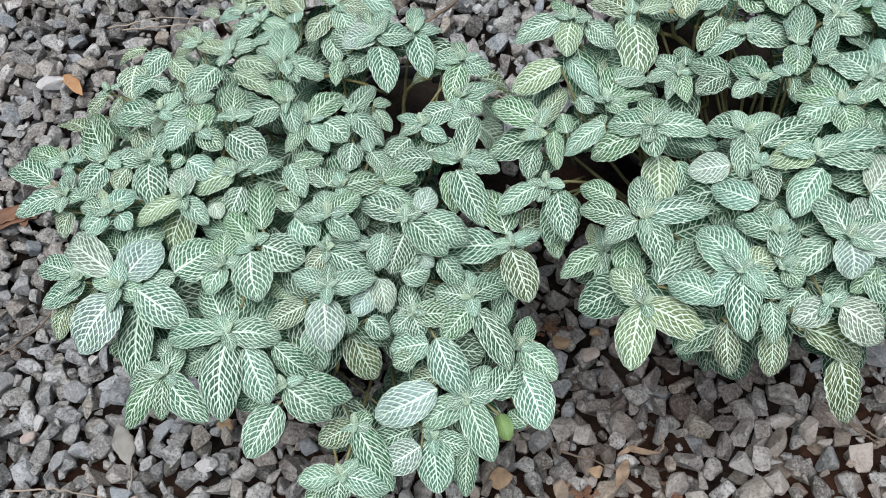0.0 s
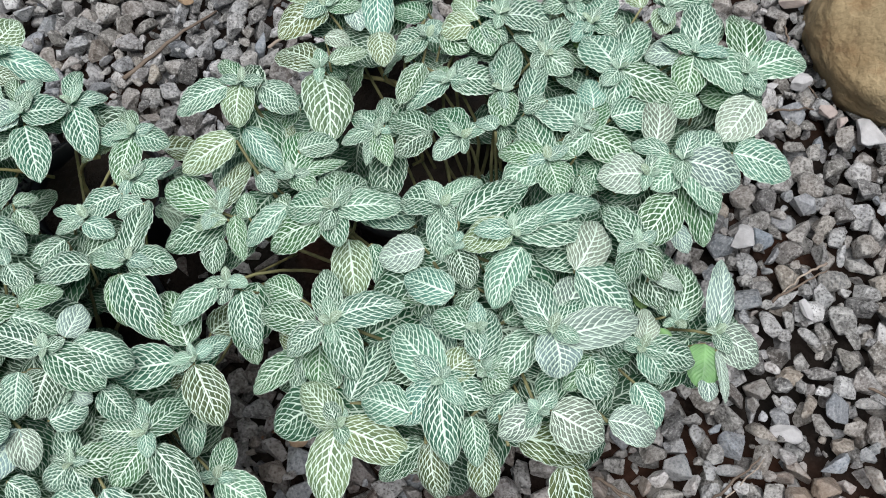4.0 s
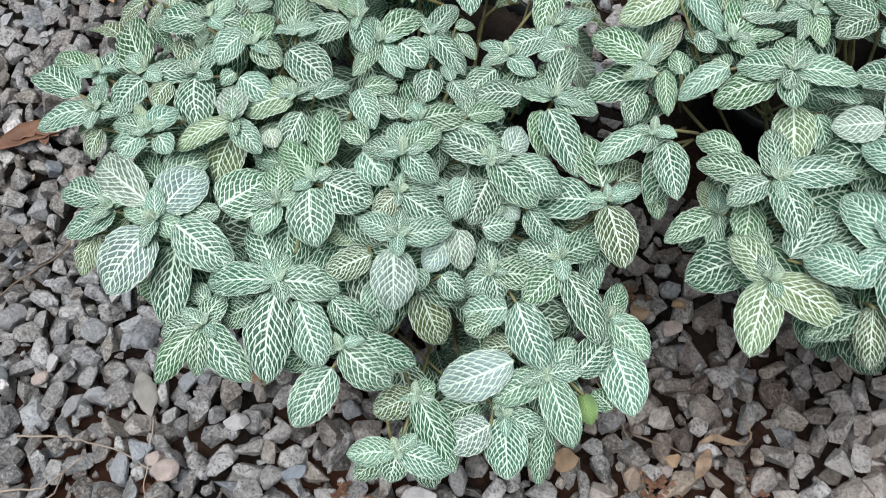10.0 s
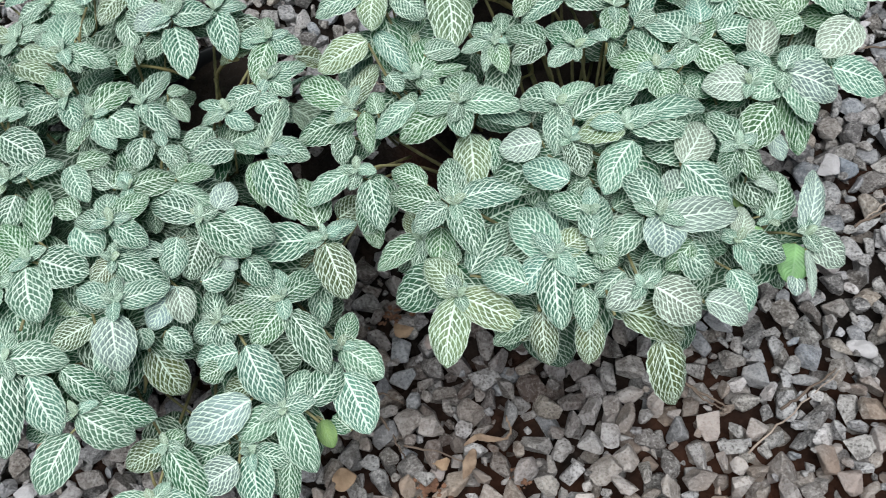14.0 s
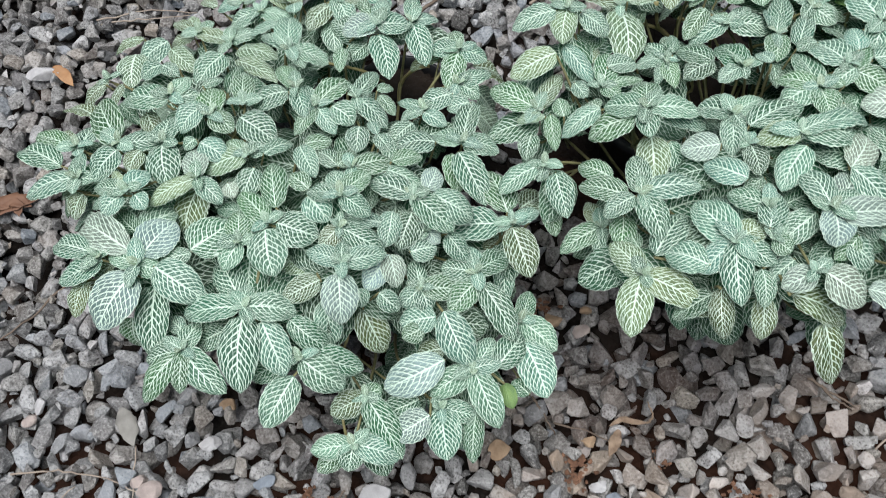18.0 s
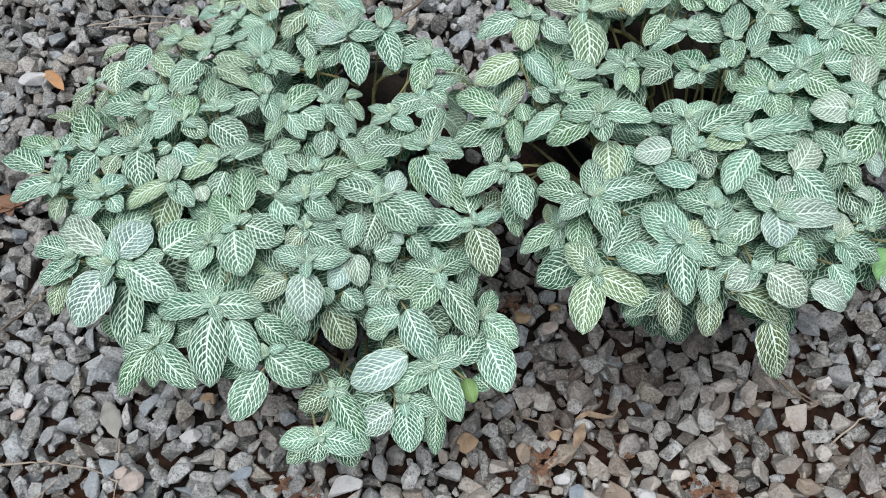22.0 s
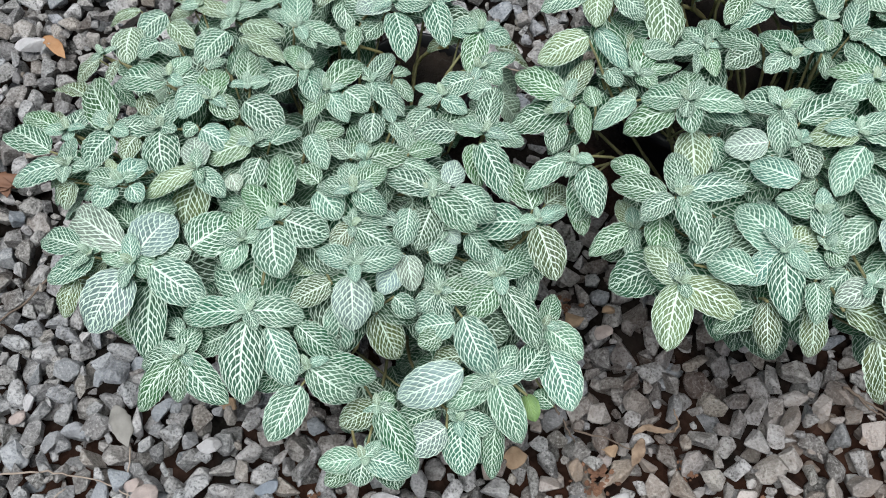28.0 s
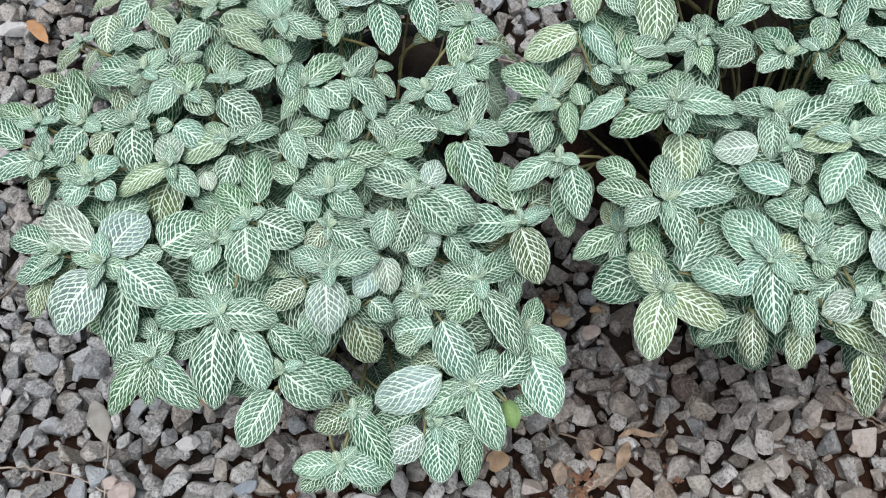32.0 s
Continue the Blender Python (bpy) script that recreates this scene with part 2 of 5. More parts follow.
def soil_material():
    """Dark soil under the loose stones, passing into a bed of packed grey gravel all round."""
    k = Nodes("gritty_soil")
    at = k.n.new("ShaderNodeNewGeometry").outputs["Position"]
    big, small = k.noise(at, 14.0, 4.0), k.noise(at, 240.0, 4.0, 0.65)
    grit = k.cells(at, 150.0)
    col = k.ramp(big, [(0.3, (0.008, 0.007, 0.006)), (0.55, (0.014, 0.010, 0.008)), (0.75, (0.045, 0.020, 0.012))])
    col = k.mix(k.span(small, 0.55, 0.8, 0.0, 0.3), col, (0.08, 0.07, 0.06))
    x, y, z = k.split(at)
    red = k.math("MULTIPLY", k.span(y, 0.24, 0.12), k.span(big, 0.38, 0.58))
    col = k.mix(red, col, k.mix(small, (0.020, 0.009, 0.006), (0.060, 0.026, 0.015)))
    flat = k.shift(k.vec(x, y), (0.0, 0.0, 0.0))
    warp = k.shift(flat, k.vec(k.math("MULTIPLY", small, 0.006), k.math("MULTIPLY", big, 0.01)))
    edge = k.cells(warp, 68.0, "DISTANCE_TO_EDGE")
    hue = k.split(k.cells(warp, 68.0, "F1", "Color"))[0]
    packed = k.ramp(hue, [(0.0, (0.06, 0.062, 0.066)), (0.3, (0.28, 0.28, 0.275)), (0.5, (0.15, 0.145, 0.135)),
                          (0.75, (0.36, 0.36, 0.36)), (1.0, (0.55, 0.55, 0.545))])
    packed = k.mix(k.span(small, 0.4, 0.65, 0.0, 0.7), k.mix(0.5, packed, (0.04, 0.04, 0.04)), packed)
    packed = k.mix(k.span(edge, 0.02, 0.12, 0.9, 0.0), packed, (0.012, 0.010, 0.009))
    cx, cy = k.math("ABSOLUTE", k.math("SUBTRACT", x, 0.02)), k.math("ABSOLUTE", k.math("SUBTRACT", y, 0.42))
    far = k.math("MAXIMUM", k.span(cx, 0.60, 0.70), k.span(cy, 0.44, 0.51))
    col = k.mix(far, col, packed)
    stone = k.math("MULTIPLY", far, k.span(edge, 0.0, 0.25, 0.0, 2.5))
    k.bump(k.math("ADD", k.math("ADD", grit, k.math("MULTIPLY", small, 0.5)), stone), 0.8, 0.006)
    return k.done(col, 0.85, 0.12)


def plain_material(name, dark, light, rough, scale=60.0, bump=0.4, depth=0.001, stretch=None):
    """Two shades in blots, with grain and relief."""
    k = Nodes(name)
    at = k.place("Object")
    if stretch:
        m = k.n.new("ShaderNodeMapping")
        m.inputs["Scale"].default_value = stretch
        k.put(at, m.inputs["Vector"])
        at = m.outputs[0]
    big, fine = k.noise(at, scale * 0.25, 4.0), k.noise(at, scale * 3.0, 4.0, 0.65)
    col = k.mix(k.span(big, 0.3, 0.7), dark, light)
    col = k.mix(k.math("MULTIPLY", fine, 0.35), col, tuple(c * 0.45 for c in dark))
    k.bump(k.math("ADD", big, k.math("MULTIPLY", fine, 0.6)), bump, depth)
    return k.done(col, rough, 0.4)


def boulder_material():
    """Ochre-brown rock with pale dust, darker and damp towards cracks and pits."""
    k = Nodes("ochre_rock")
    at = k.place("Object")
    big, mid_, fine = k.noise(at, 9.0, 5.0, 0.6), k.noise(at, 30.0, 6.0, 0.68), k.noise(at, 210.0, 4.0, 0.7)
    patch = k.noise(k.shift(at, (3.0, 1.0, 2.0)), 17.0, 5.0, 0.66, 0.6)
    col = k.ramp(big, [(0.30, (0.20, 0.135, 0.068)), (0.48, (0.28, 0.215, 0.122)), (0.70, (0.36, 0.295, 0.185))])
    col = k.mix(k.span(mid_, 0.52, 0.70, 0.0, 0.7), col, (0.44, 0.34, 0.20))
    col = k.mix(k.span(patch, 0.56, 0.68, 0.0, 0.55), col, (0.21, 0.115, 0.052))
    col = k.mix(k.span(mid_, 0.43, 0.30, 0.0, 0.85), col, (0.07, 0.038, 0.018))
    col = k.mix(k.span(fine, 0.5, 0.75, 0.0, 0.5), col, (0.11, 0.08, 0.04))
    k.bump(k.math("ADD", mid_, k.math("MULTIPLY", fine, 0.4)), 0.9, 0.006)
    return k.done(col, 0.78, 0.25)


LEAF = leaf_material()
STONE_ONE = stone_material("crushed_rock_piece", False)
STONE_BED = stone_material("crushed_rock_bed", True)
SOIL = soil_material()
ROCK = boulder_material()
STEM = plain_material("hairy_stem", (0.10, 0.10, 0.045), (0.26, 0.25, 0.12), 0.65, 300.0)
OLDSTEM = plain_material("woody_stem", (0.20, 0.17, 0.07), (0.46, 0.42, 0.20), 0.6, 260.0)
TWIG = plain_material("dry_twig", (0.085, 0.062, 0.048), (0.20, 0.155, 0.12), 0.8, 220.0, stretch=(0.3, 1, 1))
STRAW = plain_material("pale_straw", (0.24, 0.19, 0.155), (0.44, 0.375, 0.31), 0.75, 220.0)
DRY = plain_material("dry_leaf_orange", (0.26, 0.12, 0.05), (0.46, 0.28, 0.15), 0.7, 120.0)
RUST = plain_material("dry_leaf_rust", (0.085, 0.04, 0.025), (0.22, 0.115, 0.07), 0.7, 120.0)
EARTH = plain_material("red_earth", (0.09, 0.042, 0.025), (0.28, 0.150, 0.092), 0.9, 420.0, 0.9, 0.003)
BEIGE = plain_material("dry_leaf_beige", (0.20, 0.135, 0.09), (0.46, 0.34, 0.245), 0.8, 520.0, 0.9, 0.003)
GREYLEAF = plain_material("dry_leaf_grey", (0.17, 0.165, 0.15), (0.30, 0.29, 0.27), 0.75, 160.0)
CHALK = plain_material("white_pebble", (0.56, 0.55, 0.56), (0.80, 0.79, 0.80), 0.55, 420.0, 0.9, 0.004)
PINK = plain_material("pink_pebble", (0.36, 0.30, 0.28), (0.64, 0.54, 0.50), 0.7, 330.0, 0.9, 0.003)
BLUESTONE = plain_material("blue_grey_pebble", (0.24, 0.28, 0.33), (0.42, 0.47, 0.54), 0.7, 420.0, 0.9, 0.004)
TAN = plain_material("tan_pebble", (0.25, 0.165, 0.10), (0.50, 0.36, 0.24), 0.65, 330.0, 0.8, 0.003)
SLAB = plain_material("worn_concrete", (0.33, 0.255, 0.19), (0.50, 0.41, 0.33), 0.85, 40.0, 0.6, 0.003)
BLACKPOT = plain_material("black_plastic", (0.012, 0.013, 0.015), (0.022, 0.023, 0.026), 0.45, 40.0)
POTSOIL = plain_material("dark_potting_soil", (0.012, 0.009, 0.007), (0.04, 0.028, 0.02), 0.95, 160.0, 0.9, 0.005)


# ---- building helpers ----
def mesh_of(name, bm, material, smooth=True):
    me = bpy.data.meshes.new(name)
    for f in bm.faces:
        f.smooth = smooth
    bm.to_mesh(me)
    bm.free()
    me.materials.append(material)
    return me


def part(name, bm, material, parent, label=""):
    """Links a bmesh as one mesh object under a thing or under a part."""
    ob = new(name, mesh_of(name, bm, material))
    ob.parent = parent
    return tagged(ob, label)


def tube(bm, points, radii, sides=6):
    """A round tube along points."""
    rings = []
    pts = [Vector(p) for p in points]
    for i, p in enumerate(pts):
        d = (pts[min(i + 1, len(pts) - 1)] - pts[max(i - 1, 0)]).normalized()
        a = d.orthogonal().normalized()
        if rings:
            a = (last - d * last.dot(d)).normalized()
        b, last = d.cross(a), a
        rings.append([bm.verts.new(p + radii[i] * (math.cos(q) * a + math.sin(q) * b))
                      for q in (2 * math.pi * j / sides for j in range(sides))])
    for r0, r1 in zip(rings, rings[1:]):
        for j in range(sides):
            bm.faces.new((r0[j], r0[(j + 1) % sides], r1[(j + 1) % sides], r1[j]))
    bm.faces.new(rings[0][::-1])
    bm.faces.new(rings[-1])


rng = np.random.default_rng(11)


def rock_shape(seed, squash=(1.0, 0.76, 0.6), points=13, edge=0.13, steps=2, boxy=3.2):
    """Points, faces and shading normals of a broken stone, half a length of 1: the hull of random points on a blocky
    body, its edges knocked off."""
    r = np.random.default_rng(seed)
    p = r.normal(size=(points, 3))
    p /= (np.abs(p) ** boxy).sum(axis=1)[:, None] ** (1 / boxy)
    p *= r.uniform(0.86, 1, (points, 1))
    p *= np.array(squash) * r.uniform(0.85, 1.15, 3)
    bm = bmesh.new()
    for q in p:
        bm.verts.new(q)
    bmesh.ops.convex_hull(bm, input=bm.verts[:])
    for v in [v for v in bm.verts if not v.link_faces]:
        bm.verts.remove(v)
    bmesh.ops.dissolve_limit(bm, angle_limit=radians(16), verts=bm.verts[:], edges=bm.edges[:])
    bmesh.ops.bevel(bm, geom=bm.edges[:], offset=edge, segments=steps, profile=0.5, affect="EDGES", clamp_overlap=True)
    bmesh.ops.triangulate(bm, faces=bm.faces[:])
    bm.verts.ensure_lookup_table()
    bm.verts.index_update()
    v = np.array([x.co[:] for x in bm.verts])
    f = np.array([[x.index for x in q.verts] for q in bm.faces])
    bm.free()
    v += 0.016 * r.normal(size=v.shape)
    v /= np.abs(v).max()
    # the broad faces rule the shading, so that they look flat and the edges worn
    n = np.cross(v[f[:, 1]] - v[f[:, 0]], v[f[:, 2]] - v[f[:, 0]])
    n *= np.linalg.norm(n, axis=1)[:, None] ** 0.6
    vn = np.zeros_like(v)
    for j in range(3):
        np.add.at(vn, f[:, j], n)
    return v, f, vn / (np.linalg.norm(vn, axis=1)[:, None] + 1e-9)


# ---- ground ----
bm = bmesh.new()
rings = [0.0, 0.2, 0.45, 0.8, 1.3, 2.5, 6.0, 20.0, 80.0]
grid = []
for r in rings:
    grid.append([bm.verts.new((r * math.cos(q), 0.35 + r * math.sin(q), -0.024)) for q in
                 (2 * math.pi * j / 32 for j in range(32))] if r else [bm.verts.new((0, 0.35, -0.024))])
for j in range(32):
    bm.faces.new((grid[0][0], grid[1][j], grid[1][(j + 1) % 32]))
for g0, g1 in zip(grid[1:], grid[2:]):
    for j in range(32):
        bm.faces.new((g0[j], g1[j], g1[(j + 1) % 32], g0[(j + 1) % 32]))
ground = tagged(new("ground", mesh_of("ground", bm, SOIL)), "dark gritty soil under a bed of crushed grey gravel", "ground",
                kind="structure")

PLANT_A, PLANT_B = Vector((-0.15, 0.33, 0.0)), Vector((0.19, 0.36, 0.0))

# ---- plants ----
def r_tip(t):
    """Fullness of the outline: round at the base, a little more drawn out at the tip."""
    return 0.48 if t < 0.5 else 0.48 + 0.26 * (t - 0.5)


def leaf_shape(seed, veins=1.0):
    """A net-vein leaf 1 long and 1 wide: oval, folded along its middle, arched, with a wavy edge."""
    r = random.Random(seed)
    bm = bmesh.new()
    uv = bm.loops.layers.uv.new("UVMap")
    nt, ns = 18, 12
    arch, fold, roll_, twist = r.uniform(0.06, 0.14), r.uniform(0.04, 0.12), r.uniform(0.05, 0.14), r.uniform(-0.16, 0.16)
    peak, wave, ph = r.uniform(0.74, 0.92), r.uniform(0.008, 0.022), r.uniform(0, 6)
    bend, droop = r.uniform(-0.06, 0.06), r.uniform(0.02, 0.16)
    rows = []
    for i in range(nt + 1):
        t = i / nt
        half = 0.5 * max(0.0, math.sin(math.pi * min(1, t) ** peak)) ** r_tip(t)
        half = max(half, 0.012 if t < 0.5 else 0.004)
        row = []
        for j in range(ns + 1):
            s = 2 * j / ns - 1
            a = abs(s)
            z = arch * math.sin(math.pi * t ** 0.9) - droop * max(0.0, t - 0.55) ** 2 * 3 + fold * a * half * 2 - roll_ * a ** 3 * half * 2
            z += twist * s * half * (t - 0.3) + wave * a * math.sin(15 * t + ph + (1.7 if s > 0 else 0))
            z += 0.012 * a * math.cos(2 * math.pi * (9 * (t - 0.28 * a)))
            row.append((bm.verts.new((t, s * half * (1 + 0.02 * math.sin(31 * t + ph + s)) + bend * math.sin(math.pi * t), z)), (s + 1) / 2, t))
        rows.append(row)
    for r0, r1 in zip(rows, rows[1:]):
        for j in range(ns):
            quad = (r0[j], r1[j], r1[j + 1], r0[j + 1])
            f = bm.faces.new([q[0] for q in reversed(quad)])
            for lp, q in zip(f.loops, reversed(quad)):
                lp[uv].uv = (q[1], q[2] * veins)
    bmesh.ops.recalc_face_normals(bm, faces=bm.faces)
    return mesh_of("leaf", bm, LEAF)


LEAVES = [leaf_shape(40 + i) for i in range(14)]
YOUNG = [leaf_shape(70 + i, 0.72) for i in range(6)]
BUDS = [leaf_shape(80 + i, 0.5) for i in range(4)]
# blade colour and strength of the net: plain, pale, dark, olive, green, smooth green, whitish, deep green, lime bud,
# two old leaf greens darkened to stand for deep shade, pale lime
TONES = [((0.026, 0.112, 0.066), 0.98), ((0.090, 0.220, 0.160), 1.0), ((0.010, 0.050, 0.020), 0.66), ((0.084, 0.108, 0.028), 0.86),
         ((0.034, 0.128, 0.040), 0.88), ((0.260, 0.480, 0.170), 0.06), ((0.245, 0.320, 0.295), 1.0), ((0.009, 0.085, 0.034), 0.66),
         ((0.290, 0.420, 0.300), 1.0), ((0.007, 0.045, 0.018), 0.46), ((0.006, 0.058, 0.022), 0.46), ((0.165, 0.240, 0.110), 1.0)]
pick = random.Random(5)


def plant(base, label):
    ob = new("fittonia_plant")
    ob.location = base
    return tagged(ob, label, "plant", "net-leaf plants on the gravel")


def leaf(stem, at, azimuth, rise, turn, length, width, tone, name="leaf"):
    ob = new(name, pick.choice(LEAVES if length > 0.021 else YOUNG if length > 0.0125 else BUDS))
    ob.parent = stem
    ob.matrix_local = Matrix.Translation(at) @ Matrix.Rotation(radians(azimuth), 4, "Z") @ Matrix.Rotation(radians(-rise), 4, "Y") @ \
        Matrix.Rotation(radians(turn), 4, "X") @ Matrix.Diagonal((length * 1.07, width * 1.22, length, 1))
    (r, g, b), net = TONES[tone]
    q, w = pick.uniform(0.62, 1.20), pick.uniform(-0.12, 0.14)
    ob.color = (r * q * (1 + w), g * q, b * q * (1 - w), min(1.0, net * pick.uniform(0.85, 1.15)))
    return ob


# places where one looks down between the stems, at 0.15 m over the ground: x, y, radius
HOLES = [(-0.091, 0.421, 0.022), (-0.064, 0.398, 0.019), (-0.088, 0.387, 0.015), (-0.186, 0.410, 0.015), (-0.171, 0.369, 0.015), (-0.210, 0.351, 0.014), (0.065, 0.325, 0.030), (0.048, 0.331, 0.022), (0.101, 0.433, 0.023), (0.130, 0.438, 0.016), (0.176, 0.416, 0.019), (0.151, 0.377, 0.018), (0.182, 0.372, 0.022), (0.130, 0.376, 0.015), (-0.113, 0.177, 0.027), (-0.064, 0.325, 0.015), (-0.025, 0.308, 0.019), (-0.122, 0.402, 0.015), (-0.100, 0.378, 0.014), (0.013, 0.249, 0.022), (0.139, 0.430, 0.015)]


def in_hole(p):
    """Whether a leaf there would close one of the gaps, as seen from where people stand."""
    x, y = p.x + (0.15 - p.z) * 0.036, p.y + (0.15 - p.z) * -0.627
    return any((x - gx) ** 2 + (y - gy) ** 2 < gr ** 2 for gx, gy, gr in HOLES)


def sprig(owner, top, *leaves):
    """One stem that rises from the root to its tip, with the leaves of its upper nodes and shaded ones below.
    A leaf: base from the tip in mm (x, y, z), azimuth, rise, turn in degrees, length and width in mm, tone."""
    base = owner.location
    tip = Vector(top) - base
    flat = Vector((tip.x, tip.y, 0))
    root = flat * 0.45 + Vector((pick.uniform(-0.012, 0.012), pick.uniform(-0.012, 0.012), 0.02))
    sag = Vector((pick.uniform(-0.026, 0.026), pick.uniform(-0.026, 0.026), 0))
    path = []
    for i in range(8):
        t = i / 7
        p = root.lerp(tip, t)
        p.z = root.z + (tip.z - 0.003 - root.z) * (1 - (1 - t) ** 1.7)
        path.append(p + sag * math.sin(math.pi * t))
    bm = bmesh.new()
    tube(bm, path, [0.0014 - 0.0005 * i / 7 for i in range(8)])
    ends = []
    for x, y, z, *_ in leaves:
        b = tip + Vector((x, y, z)) * 0.001
        if (b - tip).length > 0.003:
            low = (path[5] if (b - tip).length < 0.02 else path[4]) - Vector((0, 0, 0.008))
            mid_ = low.lerp(b, 0.6) - Vector((0, 0, 0.012))
            tube(bm, [low, mid_, b], [0.0010, 0.0009, 0.0007], 5)
        ends.append(b)
    stem = part("stem", bm, STEM, owner)
    for b, (x, y, z, az, rise, turn, ln, wd, tone) in zip(ends, leaves):
        if tone == 0:
            # the sprigs along the back edge of the first plant are bleached and yellowish
            tone = pick.choice((11, 11, 11, 1, 3) if owner is plant_a and top[1] - 0.6 * top[0] > 0.555 else (0, 0, 0, 1, 4))
        leaf(stem, b, az, rise, turn, ln * 0.001, wd * 0.001, tone)
    # the young pairs at the tip, where several leaves meet
    turn0 = pick.uniform(0, 180)
    if len(leaves) > 2:
        mean = sum(l[6] for l in leaves) / len(leaves) * 0.001
        for j in range(4):
            young = j < 2
            ln = mean * pick.uniform(0.42, 0.55) if young else 0.008
            leaf(stem, tip + Vector((0, 0, 0.001)), turn0 + 180 * j + (0 if young else 90) + pick.uniform(-15, 15), pick.uniform(0, 18) if young else pick.uniform(35, 60),
                 pick.uniform(-15, 15), ln, ln * pick.uniform(0.50, 0.62), pick.choice((1, 1, 0)) if young else 8)
    # lower pairs, older; the shade under the top leaves is put into their darker tones
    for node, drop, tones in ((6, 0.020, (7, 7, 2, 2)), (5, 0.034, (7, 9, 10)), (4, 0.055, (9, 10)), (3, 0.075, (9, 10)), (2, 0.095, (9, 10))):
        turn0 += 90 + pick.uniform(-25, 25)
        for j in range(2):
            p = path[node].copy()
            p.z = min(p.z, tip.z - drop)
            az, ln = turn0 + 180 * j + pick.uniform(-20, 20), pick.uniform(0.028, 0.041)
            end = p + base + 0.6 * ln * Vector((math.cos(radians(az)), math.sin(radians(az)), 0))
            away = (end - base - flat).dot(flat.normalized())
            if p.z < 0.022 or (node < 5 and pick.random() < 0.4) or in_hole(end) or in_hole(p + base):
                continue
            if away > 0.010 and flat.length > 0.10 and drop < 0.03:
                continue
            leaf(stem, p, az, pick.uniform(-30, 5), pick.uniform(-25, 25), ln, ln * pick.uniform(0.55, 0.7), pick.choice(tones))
    # leaves that hang outwards over the rim
    out = math.degrees(math.atan2(flat.y, flat.x))
    for drop in (0.028, 0.05, 0.075):
        az = out + pick.uniform(-70, 70)
        p = tip + Vector((0.012 * math.cos(radians(az)), 0.012 * math.sin(radians(az)), -drop))
        end = p + base
        if p.z > 0.03 and flat.length > 0.10 and (end.y > 0.38 or end.x < -0.28) and not in_hole(end):
            ln = pick.uniform(0.028, 0.04)
            leaf(stem, p, az, pick.uniform(-70, -35), pick.uniform(-20, 20), ln, ln * pick.uniform(0.55, 0.7), pick.choice((3, 1, 4, 8)))
    return stem


plant_a = plant(PLANT_A, "low bushy net-leaf plant, green leaves with white veins, spreading over gravel")
plant_b = plant(PLANT_B, "taller net-leaf plant, pale green leaves with white veins, stems showing")
sprig(plant_a, (-0.195, 0.517, 0.149),
      (-1,2,-2,-175,-7,-13,32,18,0), (0,0,-2,-46,-15,9,24,17,0), (5,-1,0,0,-7,13,41,17,0), (-1,3,-2,107,7,-4,20,17,0), (1,3,-1,48,4,9,22,17,0))
sprig(plant_a, (-0.135, 0.507, 0.154),
      (-1,3,-1,51,-3,13,28,24,0), (1,0,-2,-23,-18,5,42,18,0), (-3,1,-1,149,7,-5,41,14,0), (-18,0,-1,-177,1,-11,29,14,0), (0,0,-2,-69,-18,-5,17,12,0))
sprig(plant_a, (-0.201, 0.526, 0.148),
      (-1,2,-2,25,-2,12,24,18,0), (-2,2,-2,-163,-7,-12,25,18,0), (0,0,-2,-57,-17,5,37,18,0), (-3,4,-2,115,7,-3,18,16,0))
sprig(plant_a, (-0.220, 0.500, 0.141),
      (0,0,0,44,-4,-3,30,17,0), (0,0,0,178,-16,-2,24,12,0), (0,0,0,111,-9,-14,27,9,0))
sprig(plant_a, (-0.243, 0.503, 0.135),
      (0,0,0,147,-14,-4,20,9,3))
sprig(plant_a, (-0.204, 0.486, 0.144),
      (0,0,0,-164,-16,0,28,16,0), (0,0,0,-18,-1,-1,28,12,1), (17,-20,7,-172,-18,13,23,12,0))
sprig(plant_a, (-0.228, 0.460, 0.139),
      (0,0,0,147,-15,-7,41,12,0), (0,0,0,21,-2,-6,25,13,0), (10,-16,10,-29,15,-16,39,19,0), (13,-37,22,-36,6,-20,41,17,0))
sprig(plant_a, (-0.259, 0.482, 0.129),
      (0,0,0,120,-13,-8,26,10,0), (0,0,0,146,-15,-12,33,9,3), (-8,4,-12,161,-30,-3,34,12,3))
sprig(plant_a, (-0.288, 0.481, 0.121),
      (0,0,0,-141,-11,8,29,25,0), (4,-10,1,-45,-2,10,32,14,0))
sprig(plant_a, (-0.315, 0.471, 0.119),
      (0,0,0,-93,-9,5,29,22,0), (-1,27,-13,-179,-24,6,34,11,3))
sprig(plant_a, (-0.213, 0.401, 0.196),
      (0,0,0,-125,0,0,29,20,0))
sprig(plant_a, (-0.255, 0.388, 0.204),
      (0,0,0,-151,-10,6,16,15,0), (0,0,0,-36,-5,-6,15,10,0))
sprig(plant_a, (-0.243, 0.356, 0.210),
      (-1,-4,0,163,-14,-4,39,18,0), (0,0,0,60,-10,-4,20,13,0), (1,-3,-1,17,-8,-1,19,13,0))
sprig(plant_a, (-0.192, 0.350, 0.205),
      (0,0,0,96,-12,11,31,14,0), (-16,17,-11,83,-17,9,35,10,7), (-29,13,4,33,-13,4,15,7,0))
sprig(plant_a, (-0.213, 0.336, 0.212),
      (0,0,0,93,-10,-1,27,17,0), (-4,8,1,-134,-9,5,24,18,0), (0,0,0,-34,-12,-1,19,14,0))
